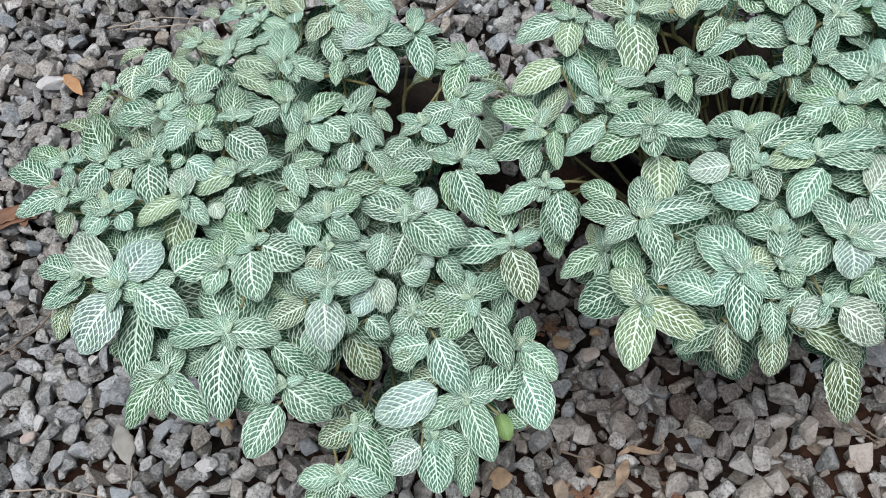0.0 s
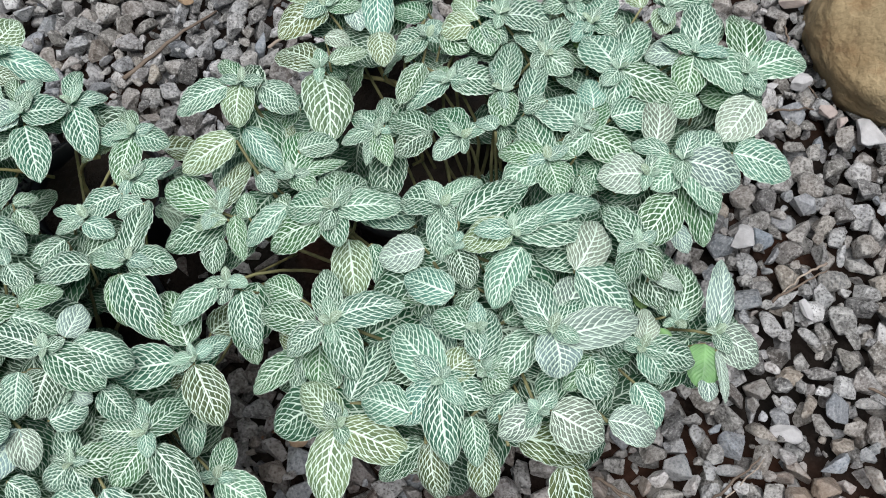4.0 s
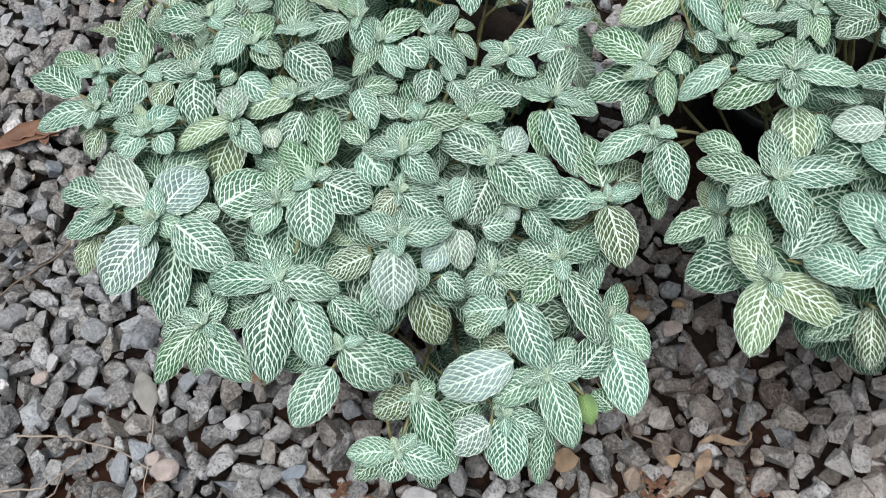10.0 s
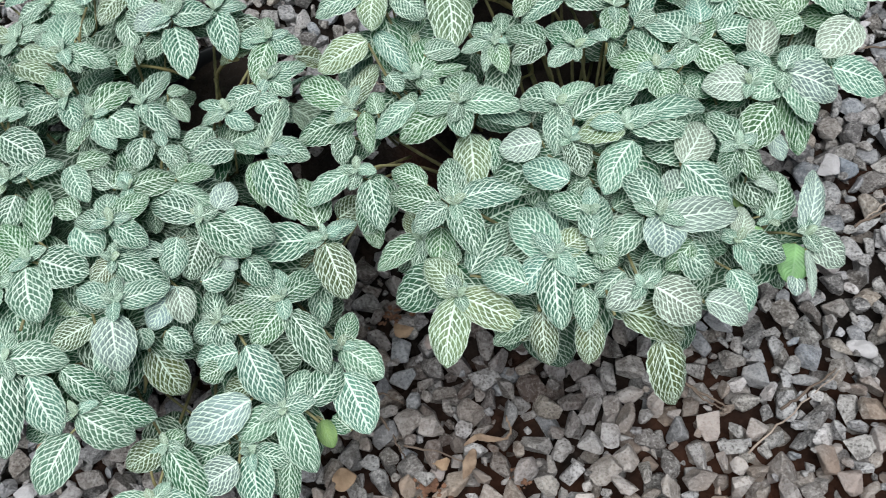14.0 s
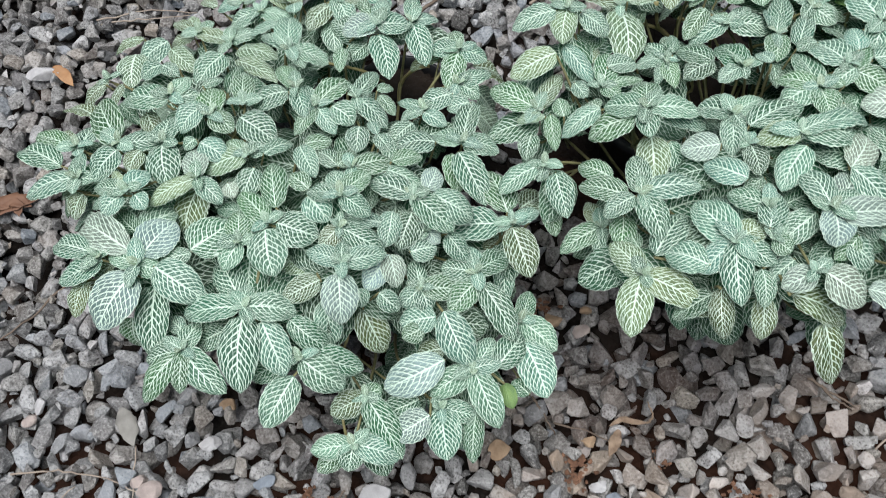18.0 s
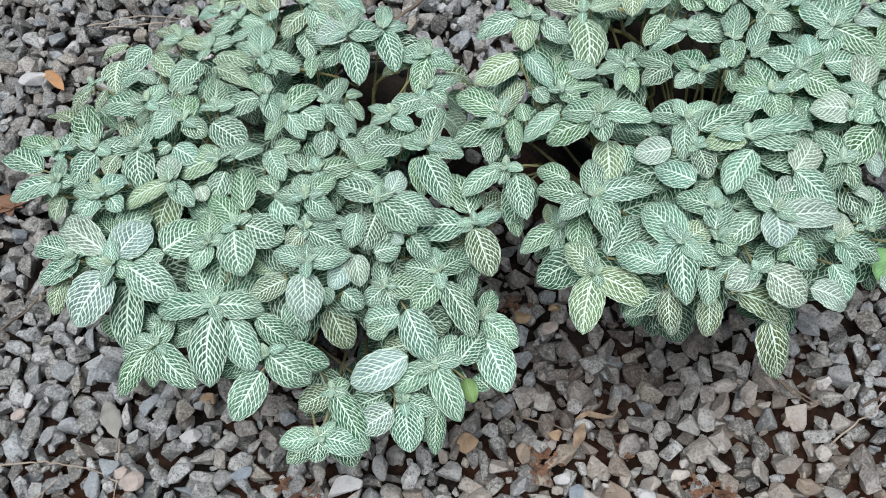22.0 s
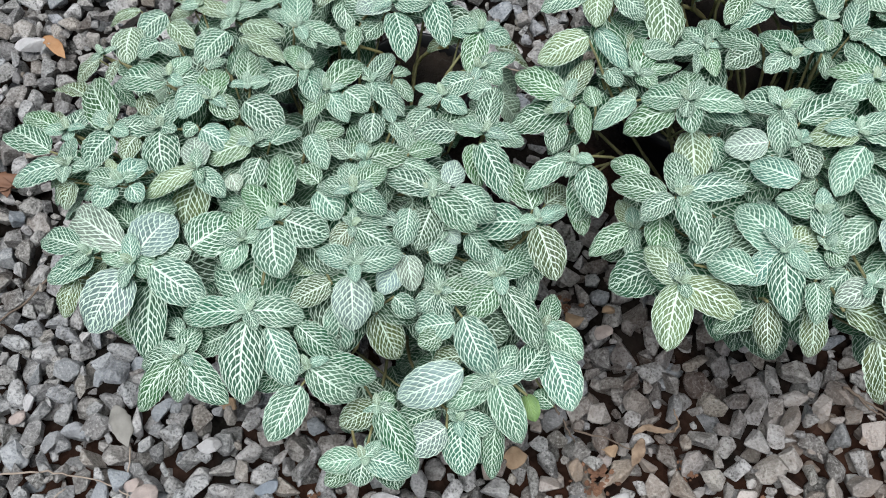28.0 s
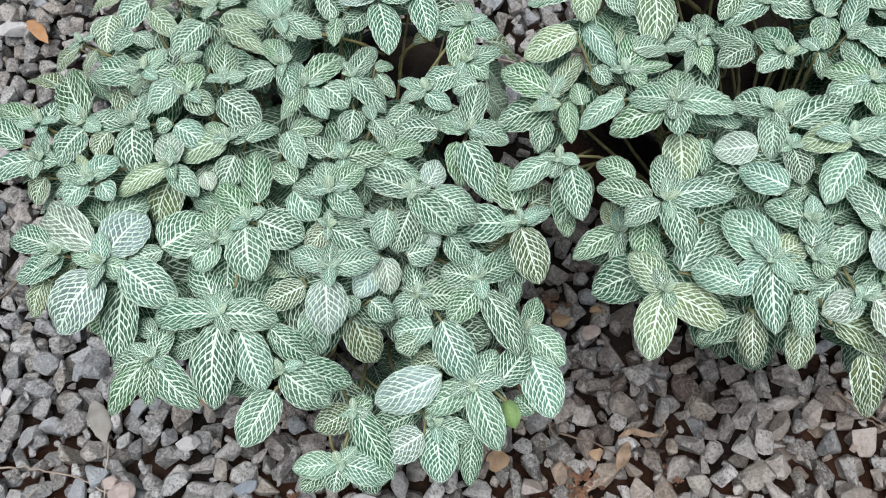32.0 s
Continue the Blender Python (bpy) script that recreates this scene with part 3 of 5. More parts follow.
sprig(plant_a, (-0.156, 0.361, 0.204),
      (0,0,0,125,-9,2,26,12,0), (0,0,0,-74,-9,-5,23,12,0), (-6,-2,-2,-160,-4,-5,25,16,0))
sprig(plant_a, (-0.194, 0.337, 0.206),
      (0,0,0,-35,-13,1,29,20,0))
sprig(plant_a, (-0.164, 0.400, 0.199),
      (0,0,0,97,-23,7,50,17,0), (0,0,0,137,-16,5,32,11,0), (0,0,0,-19,-11,-5,29,14,0), (0,0,0,-54,-7,-12,19,11,0))
sprig(plant_a, (-0.280, 0.327, 0.199),
      (0,0,0,120,-13,-18,51,21,0), (-9,41,-11,-47,-4,7,22,9,7), (-32,39,-21,148,-25,28,40,16,3), (0,-3,0,8,-2,5,30,14,0))
sprig(plant_a, (-0.245, 0.319, 0.208),
      (0,0,0,85,-9,-9,23,17,0), (-21,36,-15,-63,-22,2,18,12,3), (0,0,-1,-81,-9,2,30,20,0))
sprig(plant_a, (-0.317, 0.335, 0.185),
      (-4,1,0,149,-18,-4,41,13,0), (0,0,0,131,-17,-2,28,8,3), (4,-2,-1,80,-8,-7,21,15,0), (0,0,0,-69,-4,7,8,8,0))
sprig(plant_a, (-0.335, 0.446, 0.119),
      (-7,10,-13,-144,-24,0,17,11,3), (-8,4,-12,-149,-24,1,25,13,3), (21,-19,17,-123,-21,22,20,11,3))
sprig(plant_a, (-0.172, 0.473, 0.155),
      (0,0,0,96,-14,-7,14,12,0), (5,12,-1,126,-14,-2,40,15,0))
sprig(plant_a, (-0.139, 0.485, 0.158),
      (0,0,0,-66,-3,-3,33,16,1), (0,0,0,-16,-6,-6,26,13,0), (0,0,0,128,-14,-7,31,10,0), (-3,-9,0,-132,-5,11,27,19,3), (-1,-16,-9,-88,1,2,32,17,0))
sprig(plant_a, (-0.104, 0.440, 0.173),
      (0,0,0,-170,-4,1,25,20,6), (0,0,0,79,-13,2,33,12,0), (0,0,0,8,-14,-4,26,21,0), (-2,10,-12,115,-13,6,41,9,4), (2,-8,-3,-78,-8,-18,36,19,0))
sprig(plant_a, (-0.128, 0.411, 0.183),
      (0,0,0,-93,0,-7,21,9,4), (16,22,-23,-133,2,-1,22,15,7))
sprig(plant_a, (-0.077, 0.450, 0.161),
      (0,0,0,88,-11,2,31,11,0), (0,0,0,16,-13,-1,21,11,0), (0,0,0,-75,-11,-6,37,17,0), (-1,12,-14,-38,-12,-5,26,14,0))
sprig(plant_a, (-0.041, 0.425, 0.155),
      (0,0,0,174,-5,-7,22,14,0), (0,0,0,104,-8,7,22,10,0), (0,0,0,-20,-11,-4,22,16,0), (0,0,0,-108,-9,-7,33,16,0), (-16,3,-13,-174,-18,-3,25,10,3))
sprig(plant_a, (-0.043, 0.392, 0.155),
      (0,0,0,30,-11,-5,28,14,0), (0,0,0,-37,-9,-5,18,14,0), (-5,-10,2,-159,-5,0,26,17,0))
sprig(plant_a, (-0.070, 0.370, 0.156),
      (0,0,0,156,-1,6,20,9,0), (0,0,0,-153,3,2,18,9,0), (0,-4,2,-32,-10,-10,19,13,0))
sprig(plant_a, (-0.042, 0.331, 0.167),
      (0,0,0,78,-15,-5,45,15,0), (7,42,-10,-172,-7,0,17,14,0), (0,0,0,151,-10,18,24,19,0), (0,0,0,-12,-13,-9,26,17,0), (-3,-9,2,-65,-14,-13,41,20,0), (-8,-3,-9,-84,-3,-16,30,15,4))
sprig(plant_a, (-0.077, 0.350, 0.168),
      (0,0,0,-132,6,-6,24,14,0), (16,-21,5,-174,1,12,28,19,0))
sprig(plant_a, (-0.113, 0.335, 0.190),
      (0,0,0,-95,-3,-9,20,14,0))
sprig(plant_a, (-0.143, 0.349, 0.197),
      (0,0,0,52,-14,4,35,16,0), (0,0,0,127,-7,1,23,12,0), (0,0,0,-57,-10,-2,24,12,0), (0,0,0,-124,-6,2,25,11,0), (11,0,-1,-39,-13,-3,19,17,1))
sprig(plant_a, (-0.116, 0.361, 0.188),
      (0,0,0,68,-19,12,34,12,0), (0,0,0,-44,-16,-12,30,15,0), (16,6,-7,-55,-14,-18,18,10,4), (14,10,-7,30,-27,4,14,8,0))
sprig(plant_a, (-0.101, 0.329, 0.187),
      (0,0,0,112,-11,10,15,7,0), (0,0,0,-56,-6,-18,15,12,0))
sprig(plant_a, (-0.149, 0.316, 0.200),
      (0,0,0,14,-14,-9,18,13,0), (-3,-3,2,-65,-7,-2,24,13,0))
sprig(plant_b, (0.038, 0.411, 0.210),
      (-8,-1,0,-167,-13,-3,32,17,1), (0,0,0,119,-11,5,25,10,0), (0,0,0,-102,-17,0,25,16,11), (10,0,-5,-36,-18,-6,24,18,1))
sprig(plant_b, (0.029, 0.386, 0.193),
      (0,0,0,-162,-18,-12,35,18,11), (6,6,0,-55,-15,13,33,12,1))
sprig(plant_b, (0.013, 0.352, 0.173),
      (0,0,0,140,-8,-12,40,18,0), (0,0,0,56,1,4,34,12,3), (18,-12,6,97,-7,-6,18,10,4), (9,-6,1,-86,-10,6,26,10,4), (2,-4,-12,-173,-12,1,38,21,7), (-4,-12,-13,-106,-11,7,20,13,7), (5,-9,3,177,-13,0,20,8,11))
sprig(plant_b, (0.055, 0.337, 0.191),
      (0,0,0,-153,-20,2,31,14,1), (0,0,0,134,-20,-3,12,10,0))
sprig(plant_b, (0.082, 0.437, 0.180),
      (-1,-3,-2,-90,-7,-18,45,26,11), (0,0,0,144,-7,16,31,23,3), (6,4,-1,19,-11,-2,25,12,11), (3,10,-12,-35,-11,-14,14,13,7), (5,28,-6,-24,-8,-10,16,14,6))
sprig(plant_b, (0.121, 0.462, 0.175),
      (0,0,0,-89,-7,-3,23,15,11))
sprig(plant_b, (0.151, 0.449, 0.179),
      (0,0,0,-174,-12,7,22,19,0), (0,0,0,-143,-11,3,20,9,0), (10,1,0,-46,-7,0,19,17,4), (0,0,0,57,-9,-3,17,10,0))
sprig(plant_b, (0.184, 0.449, 0.183),
      (0,0,0,-81,-9,2,20,18,0), (0,0,0,-39,-7,0,19,14,0))
sprig(plant_b, (0.145, 0.430, 0.179),
      (0,0,0,-128,-11,4,29,13,0))
sprig(plant_b, (0.159, 0.416, 0.177),
      (0,0,0,-159,-12,2,30,14,0), (0,0,0,117,-11,-7,13,8,0), (0,0,0,-8,-6,0,32,20,0), (0,0,0,41,-8,-5,26,10,0))
sprig(plant_b, (0.188, 0.396, 0.187),
      (0,0,0,70,-10,-4,41,15,0), (0,0,0,-97,-3,5,23,15,0), (0,0,0,91,-12,-2,28,8,0), (11,-17,4,65,-12,-7,39,13,0))
sprig(plant_b, (0.219, 0.419, 0.186),
      (0,0,0,114,-12,-6,28,15,0), (0,0,0,-50,-2,4,20,17,0), (0,0,0,48,-9,-8,37,14,0), (7,11,-13,-23,-2,2,31,17,4), (34,0,-1,139,-17,-1,17,10,5))
sprig(plant_b, (0.115, 0.392, 0.177),
      (0,0,0,82,-11,2,19,8,7))
sprig(plant_b, (0.111, 0.391, 0.171),
      (0,0,0,124,-10,5,22,14,0), (0,0,0,-172,-3,10,22,11,0), (0,0,0,16,-8,-1,15,13,0), (0,0,0,-82,-1,0,24,12,4), (0,0,0,-114,-1,1,23,8,0))
sprig(plant_b, (0.141, 0.376, 0.184),
      (0,0,0,138,-16,3,29,17,7), (0,0,0,-157,-9,10,23,17,2))
sprig(plant_b, (0.158, 0.365, 0.191),
      (0,0,0,109,-18,-7,31,18,7), (0,0,0,-149,-4,11,20,13,0), (0,0,0,29,-12,-17,18,12,0))
sprig(plant_b, (0.178, 0.366, 0.193),
      (0,0,0,118,-19,6,15,11,0), (6,11,-15,-93,1,10,21,8,7))
sprig(plant_b, (0.224, 0.352, 0.204),
      (0,0,0,120,-17,4,34,25,1), (-14,25,-6,-165,-12,12,14,12,0), (4,-4,1,-148,-9,-1,20,12,1))
sprig(plant_b, (0.201, 0.335, 0.203),
      (0,0,0,96,-17,-2,39,16,0), (0,0,0,150,-13,4,28,15,0), (0,0,0,-158,-5,14,28,19,0), (0,0,0,-83,-4,-6,22,18,4), (15,-2,2,123,-13,6,16,12,4), (9,6,-25,-144,-12,2,21,14,7), (30,-1,-11,-120,-7,1,19,12,7))
sprig(plant_b, (0.081, 0.318, 0.216),
      (0,0,0,81,-17,-11,29,16,0), (0,0,0,-5,-6,-4,34,16,1), (0,0,0,158,-21,-3,28,17,0), (-7,-3,-6,-170,-23,1,32,18,0), (0,0,0,-88,-12,10,20,13,0), (13,6,-15,-21,-6,-9,30,19,1), (17,-14,-21,-78,-12,14,29,11,7), (5,-9,-21,-92,-16,12,32,19,11))
sprig(plant_b, (0.059, 0.359, 0.187),
      (0,0,0,70,-9,5,33,16,0), (5,14,3,14,-15,-6,23,16,1), (0,0,0,15,-11,-4,31,9,0), (0,0,0,-43,-2,0,15,12,0), (-19,5,-1,-56,-8,11,14,10,0), (-3,43,-7,-88,-15,-11,14,10,11), (7,52,-8,-147,-4,-7,24,12,4), (-9,15,-14,118,-2,-8,18,13,7))
sprig(plant_b, (0.138, 0.314, 0.208),
      (0,0,0,153,-13,12,23,21,0), (0,0,0,34,-13,-8,29,13,1), (0,0,0,-99,-4,11,30,14,0), (7,-14,6,29,-13,-14,46,20,0), (-13,-26,5,176,-17,-7,24,17,6))
sprig(plant_b, (0.169, 0.281, 0.233),
      (0,0,0,-179,-13,5,26,17,11), (0,0,0,4,-16,-7,38,21,1), (0,0,0,18,-17,-1,54,12,1), (3,-8,-4,-126,-11,7,32,17,1))
sprig(plant_a, (-0.309, 0.304, 0.192),
      (0,0,0,-172,-15,5,40,17,0), (-16,14,-5,147,-17,5,52,18,0), (0,0,0,98,-13,-8,24,11,0), (0,0,0,-7,-1,1,12,10,0), (1,-7,-10,-117,-27,8,18,15,3), (-8,-2,-12,-165,-29,10,12,10,3), (29,17,7,-130,-13,7,26,21,0))
sprig(plant_a, (-0.261, 0.315, 0.205),
      (0,0,0,-117,-11,11,16,15,3))
sprig(plant_a, (-0.264, 0.280, 0.211),
      (0,0,0,52,-7,1,19,14,1), (0,0,0,161,-16,-5,27,11,0), (-3,-2,-2,-142,-14,1,18,16,0), (5,-2,-2,-53,-9,6,12,11,1), (-5,7,-12,-165,-17,9,27,12,0), (0,0,0,126,-14,-2,24,6,11))
sprig(plant_a, (-0.219, 0.288, 0.208),
      (0,0,0,102,-8,0,27,15,6), (0,0,0,-158,-10,-7,35,12,11), (-2,4,-15,-114,-26,2,34,22,3), (0,0,0,-44,-12,-1,23,12,0), (0,28,1,-32,-11,2,21,15,0), (-4,33,-2,-140,-10,-3,10,9,0))
sprig(plant_a, (-0.187, 0.307, 0.204),
      (0,0,0,-162,-7,-2,29,16,11), (0,0,0,46,-12,4,15,12,0), (0,0,0,139,-7,1,20,9,0), (11,0,0,32,-13,-4,21,11,0), (5,-10,-1,-111,-10,-1,20,16,0))
sprig(plant_a, (-0.170, 0.254, 0.204),
      (0,0,0,131,-7,3,33,14,0), (5,10,1,100,-8,-4,39,16,0), (6,-1,1,-19,-11,4,27,21,0), (-1,-5,1,-81,-15,5,30,22,0), (27,-18,-22,-178,-9,-6,24,17,11), (26,23,0,137,-9,5,20,12,0), (-29,31,1,-64,-12,2,11,9,6), (-22,16,-12,166,-7,-1,17,10,7))
sprig(plant_a, (-0.189, 0.243, 0.200),
      (0,0,0,96,-5,-4,25,16,0), (0,0,0,-125,-15,-6,20,14,0), (-4,-30,-22,118,-3,-4,34,18,0), (-38,-5,-31,-61,-24,-1,20,14,7))
sprig(plant_a, (-0.221, 0.239, 0.200),
      (0,0,0,40,-6,8,31,24,0), (1,-2,-1,-165,-9,-7,23,11,1))
sprig(plant_a, (-0.254, 0.230, 0.201),
      (-5,9,1,143,-13,-9,53,20,6), (3,5,2,55,-6,1,30,25,6), (-3,-6,-1,-126,-15,-9,39,26,6), (11,-2,0,-32,-17,11,36,21,1), (0,0,0,153,-8,-5,24,12,1), (0,0,0,-18,-15,5,16,12,1), (-7,31,-11,34,-7,4,27,18,1), (-8,29,-9,130,-11,-5,26,13,7))
sprig(plant_a, (-0.281, 0.237, 0.201),
      (-6,4,1,157,-19,-5,35,15,0), (3,-2,-1,-161,-14,1,32,16,0), (-11,-11,-12,-115,-26,-2,24,12,3), (5,1,-13,-150,-27,-2,18,11,3))
sprig(plant_a, (-0.178, 0.217, 0.194),
      (-7,11,-25,-48,-21,6,20,13,7))
sprig(plant_a, (-0.137, 0.217, 0.191),
      (0,0,0,-158,-11,-19,26,14,3))
sprig(plant_a, (-0.126, 0.296, 0.201),
      (0,0,0,137,-11,10,23,12,0), (0,0,0,52,-16,3,18,12,0))
sprig(plant_a, (-0.116, 0.294, 0.201),
      (0,0,0,21,-16,-6,28,17,0), (19,35,-17,-76,-1,-18,19,11,0), (26,6,-5,21,-19,-2,22,12,0))
sprig(plant_a, (-0.094, 0.294, 0.196),
      (0,0,0,-20,-17,-10,26,13,1))
sprig(plant_a, (-0.122, 0.269, 0.210),
      (0,0,0,103,-9,6,21,12,0), (0,0,0,44,-12,8,25,13,0), (0,0,0,169,-8,-5,23,11,0), (-23,3,-6,-52,-11,-3,21,17,0), (0,0,0,-35,-17,1,23,13,0), (16,19,-23,-87,-10,-10,16,9,7), (26,-14,-17,168,0,-11,30,10,0))
sprig(plant_a, (-0.076, 0.273, 0.195),
      (0,0,0,154,0,7,31,17,0), (0,0,0,-38,-26,-2,34,18,0), (12,3,-5,-23,-26,3,32,19,1), (9,6,-3,70,-12,22,20,13,6), (0,0,0,114,0,8,11,6,8), (0,0,0,-72,-21,-13,9,7,8))
sprig(plant_a, (-0.010, 0.271, 0.155),
      (-3,7,1,108,-4,13,38,21,0), (7,19,-15,43,-25,9,27,17,3), (0,0,0,28,-11,7,22,10,1), (-8,-1,0,-178,4,-9,35,21,0), (0,-4,-1,-73,-17,-3,35,20,3), (0,0,0,-158,-4,-10,15,7,0), (25,21,-14,-74,-13,-2,24,12,4), (-8,-1,-27,-155,-24,-6,18,12,3))
sprig(plant_b, (0.015, 0.306, 0.172),
      (-6,-3,2,-150,-11,-4,30,14,1), (0,0,0,-117,-12,6,13,9,0), (7,-7,-1,-81,-6,8,32,16,0))
sprig(plant_b, (0.050, 0.259, 0.162),
      (0,0,0,-155,-12,5,31,15,0), (0,0,0,-99,-6,13,21,9,0), (0,0,0,105,-14,-5,24,11,3))
sprig(plant_a, (-0.090, 0.264, 0.192),
      (0,0,0,-102,-17,-22,23,14,0))
sprig(plant_a, (-0.077, 0.265, 0.187),
      (0,0,0,-112,-16,-19,25,19,2))
sprig(plant_a, (-0.124, 0.250, 0.200),
      (0,0,0,-24,-22,8,32,15,0), (0,0,0,-136,-11,-12,17,12,3), (4,-20,-4,71,-3,20,11,9,6))
sprig(plant_a, (-0.069, 0.255, 0.178),
      (0,0,0,-35,-27,2,12,9,6), (-11,-15,0,19,-18,19,19,15,1), (14,0,-6,-51,-24,-10,22,14,0), (23,-2,-30,132,9,2,17,10,7))
sprig(plant_a, (-0.093, 0.237, 0.182),
      (0,0,0,-80,-25,-15,21,14,6), (0,0,0,-126,-11,-21,27,15,6))
sprig(plant_a, (-0.122, 0.225, 0.199),
      (0,0,0,156,-1,-8,24,12,1), (0,0,0,19,-17,19,29,13,1), (-2,-7,-1,-90,-29,-14,31,20,6))
sprig(plant_a, (-0.075, 0.221, 0.161),
      (0,0,0,99,5,19,20,12,0), (0,0,0,-141,-8,-22,17,12,0), (0,0,0,4,-17,14,27,15,0), (0,0,0,-71,-22,-10,16,13,0))
sprig(plant_a, (-0.037, 0.232, 0.158),
      (0,0,0,167,2,-11,23,15,0), (0,0,0,32,-13,10,27,15,7), (0,0,0,102,1,7,19,11,0), (3,-7,-3,-61,-18,-10,42,17,0), (-1,-7,-2,-134,-9,-18,25,16,0), (19,20,-21,-90,-16,-14,30,13,0))
sprig(plant_a, (-0.114, 0.214, 0.181),
      (0,0,0,-77,-30,-10,12,11,0), (13,-1,-6,-37,-29,2,17,12,0))
sprig(plant_b, (0.072, 0.260, 0.204),
      (-15,20,-13,140,-17,-13,27,13,0), (-8,0,-3,151,-18,-8,34,15,0), (0,0,0,92,-7,-13,30,14,0), (0,0,0,88,-9,-5,16,8,0), (0,0,0,3,1,-5,36,16,1), (-4,-1,-1,-153,-13,3,23,13,0), (0,0,0,-74,-6,6,32,16,0), (-9,-3,-24,-101,-8,3,20,15,0))
sprig(plant_b, (0.135, 0.257, 0.221),
      (0,0,0,140,-19,-11,29,16,1), (-12,6,-18,139,-19,-10,26,11,4))
sprig(plant_b, (0.140, 0.283, 0.221),
      (0,0,0,-80,-5,7,22,13,2), (12,-8,-11,11,-7,-8,12,11,4), (8,-21,-9,-145,-16,6,16,9,7))
sprig(plant_b, (0.143, 0.236, 0.222),
      (0,0,0,146,-15,-12,25,13,0), (-2,-15,0,72,-5,1,27,15,0), (15,7,-12,23,-8,-2,22,13,7), (28,-6,0,-145,-12,-10,29,15,1))
sprig(plant_b, (0.177, 0.228, 0.230),
      (0,0,0,110,-5,-5,31,16,1), (6,7,-3,53,-12,15,25,16,6), (0,0,0,-89,-17,-12,22,20,6), (0,0,0,27,-15,12,27,13,0), (30,38,-14,159,1,10,27,21,0))
sprig(plant_b, (0.122, 0.217, 0.215),
      (0,0,0,118,-15,-18,39,20,1), (7,13,-14,109,-12,-11,30,14,0), (0,0,0,29,-3,-7,22,15,11), (0,0,0,-34,-6,10,26,14,0), (0,0,0,-93,-11,8,38,17,0), (0,0,0,-143,-18,9,27,15,1), (-17,-13,-5,147,-18,-14,28,17,1))
sprig(plant_b, (0.143, 0.216, 0.219),
      (0,0,0,-43,-10,8,13,12,0), (-10,-20,-1,-94,-12,4,22,11,0), (0,0,0,49,-4,-2,15,7,0))
sprig(plant_b, (0.068, 0.210, 0.188),
      (0,0,0,122,-10,-8,30,16,11), (0,0,0,-33,-2,10,37,18,11), (0,0,0,81,-6,-11,10,9,8), (0,0,0,-106,-13,6,38,19,11), (2,22,-7,110,-12,-8,15,9,4), (24,-15,-3,-25,-13,6,21,14,3))
sprig(plant_b, (0.076, 0.219, 0.197),
      (0,0,0,53,-4,-16,37,18,0))
sprig(plant_b, (0.165, 0.194, 0.215),
      (0,0,0,-159,-8,-7,21,14,6), (-7,13,-10,-147,-12,-10,19,11,1), (19,22,-12,-140,-9,-10,20,14,7), (6,-1,0,-32,-24,9,30,21,6), (31,23,-2,-139,-7,-18,20,11,0))
sprig(plant_b, (0.110, 0.190, 0.209),
      (3,4,-11,-91,-26,15,30,13,3), (26,-3,-9,-95,-28,-1,26,13,3))
sprig(plant_b, (0.148, 0.181, 0.214),
      (6,6,-15,-16,-35,8,45,17,3), (28,-6,-33,-77,-40,-14,40,21,3))
sprig(plant_a, (-0.243, 0.218, 0.195),
      (-5,6,-13,-94,-22,-13,45,18,0))
sprig(plant_a, (-0.186, 0.201, 0.191),
      (0,0,0,179,-12,-10,41,15,0), (0,0,0,-3,-13,8,32,16,1), (0,-5,-2,-93,-17,-2,46,22,0), (0,0,0,80,0,-4,15,11,1), (-16,-7,-21,-157,-16,-3,22,16,7), (11,-8,-6,-67,-24,-4,36,19,1))
sprig(plant_a, (-0.228, 0.180, 0.175),
      (0,0,0,-131,-14,-2,39,15,0), (0,0,0,-45,-11,12,38,17,0), (0,0,0,64,0,1,19,13,0), (0,0,0,-169,-10,-17,25,13,0), (0,0,0,-94,-15,-3,26,12,0), (-5,18,-13,139,4,-4,14,10,0))
sprig(plant_a, (-0.153, 0.173, 0.168),
      (-6,23,12,-34,-28,17,32,15,7), (0,0,0,-29,-31,11,34,19,1), (8,5,-3,-14,-28,25,34,17,7), (-4,-11,-3,-122,-11,-20,35,19,1), (-15,0,-11,-157,-5,-11,20,14,7), (0,0,0,160,9,-11,13,9,4))
sprig(plant_a, (-0.112, 0.204, 0.173),
      (-2,5,-13,-60,-47,-4,35,19,3), (-24,8,-2,-88,-30,-9,30,16,0))
sprig(plant_a, (-0.065, 0.203, 0.153),
      (0,0,0,-174,-4,-21,24,17,1), (-9,-7,-1,-160,-10,-20,15,12,0))
sprig(plant_a, (-0.116, 0.159, 0.126),
      (0,0,0,-154,-3,-27,25,16,3), (0,0,0,34,-6,22,12,11,4), (0,0,0,-60,-20,4,46,17,7), (36,-1,-10,-163,-14,-17,28,16,7), (0,0,0,-129,-14,-20,10,9,4))
sprig(plant_a, (-0.073, 0.144, 0.125),
      (0,0,0,-156,-16,-11,28,18,6))
sprig(plant_a, (-0.125, 0.128, 0.120),
      (0,0,0,-172,4,-19,27,14,1), (0,0,0,-16,-15,3,31,16,1), (0,0,0,-102,-16,-18,17,15,0), (-2,3,-11,-144,-5,-17,28,14,4))
sprig(plant_a, (-0.060, 0.206, 0.155),
      (0,0,0,-64,-19,7,38,20,1), (-1,-18,-23,-178,-22,-11,21,13,3))
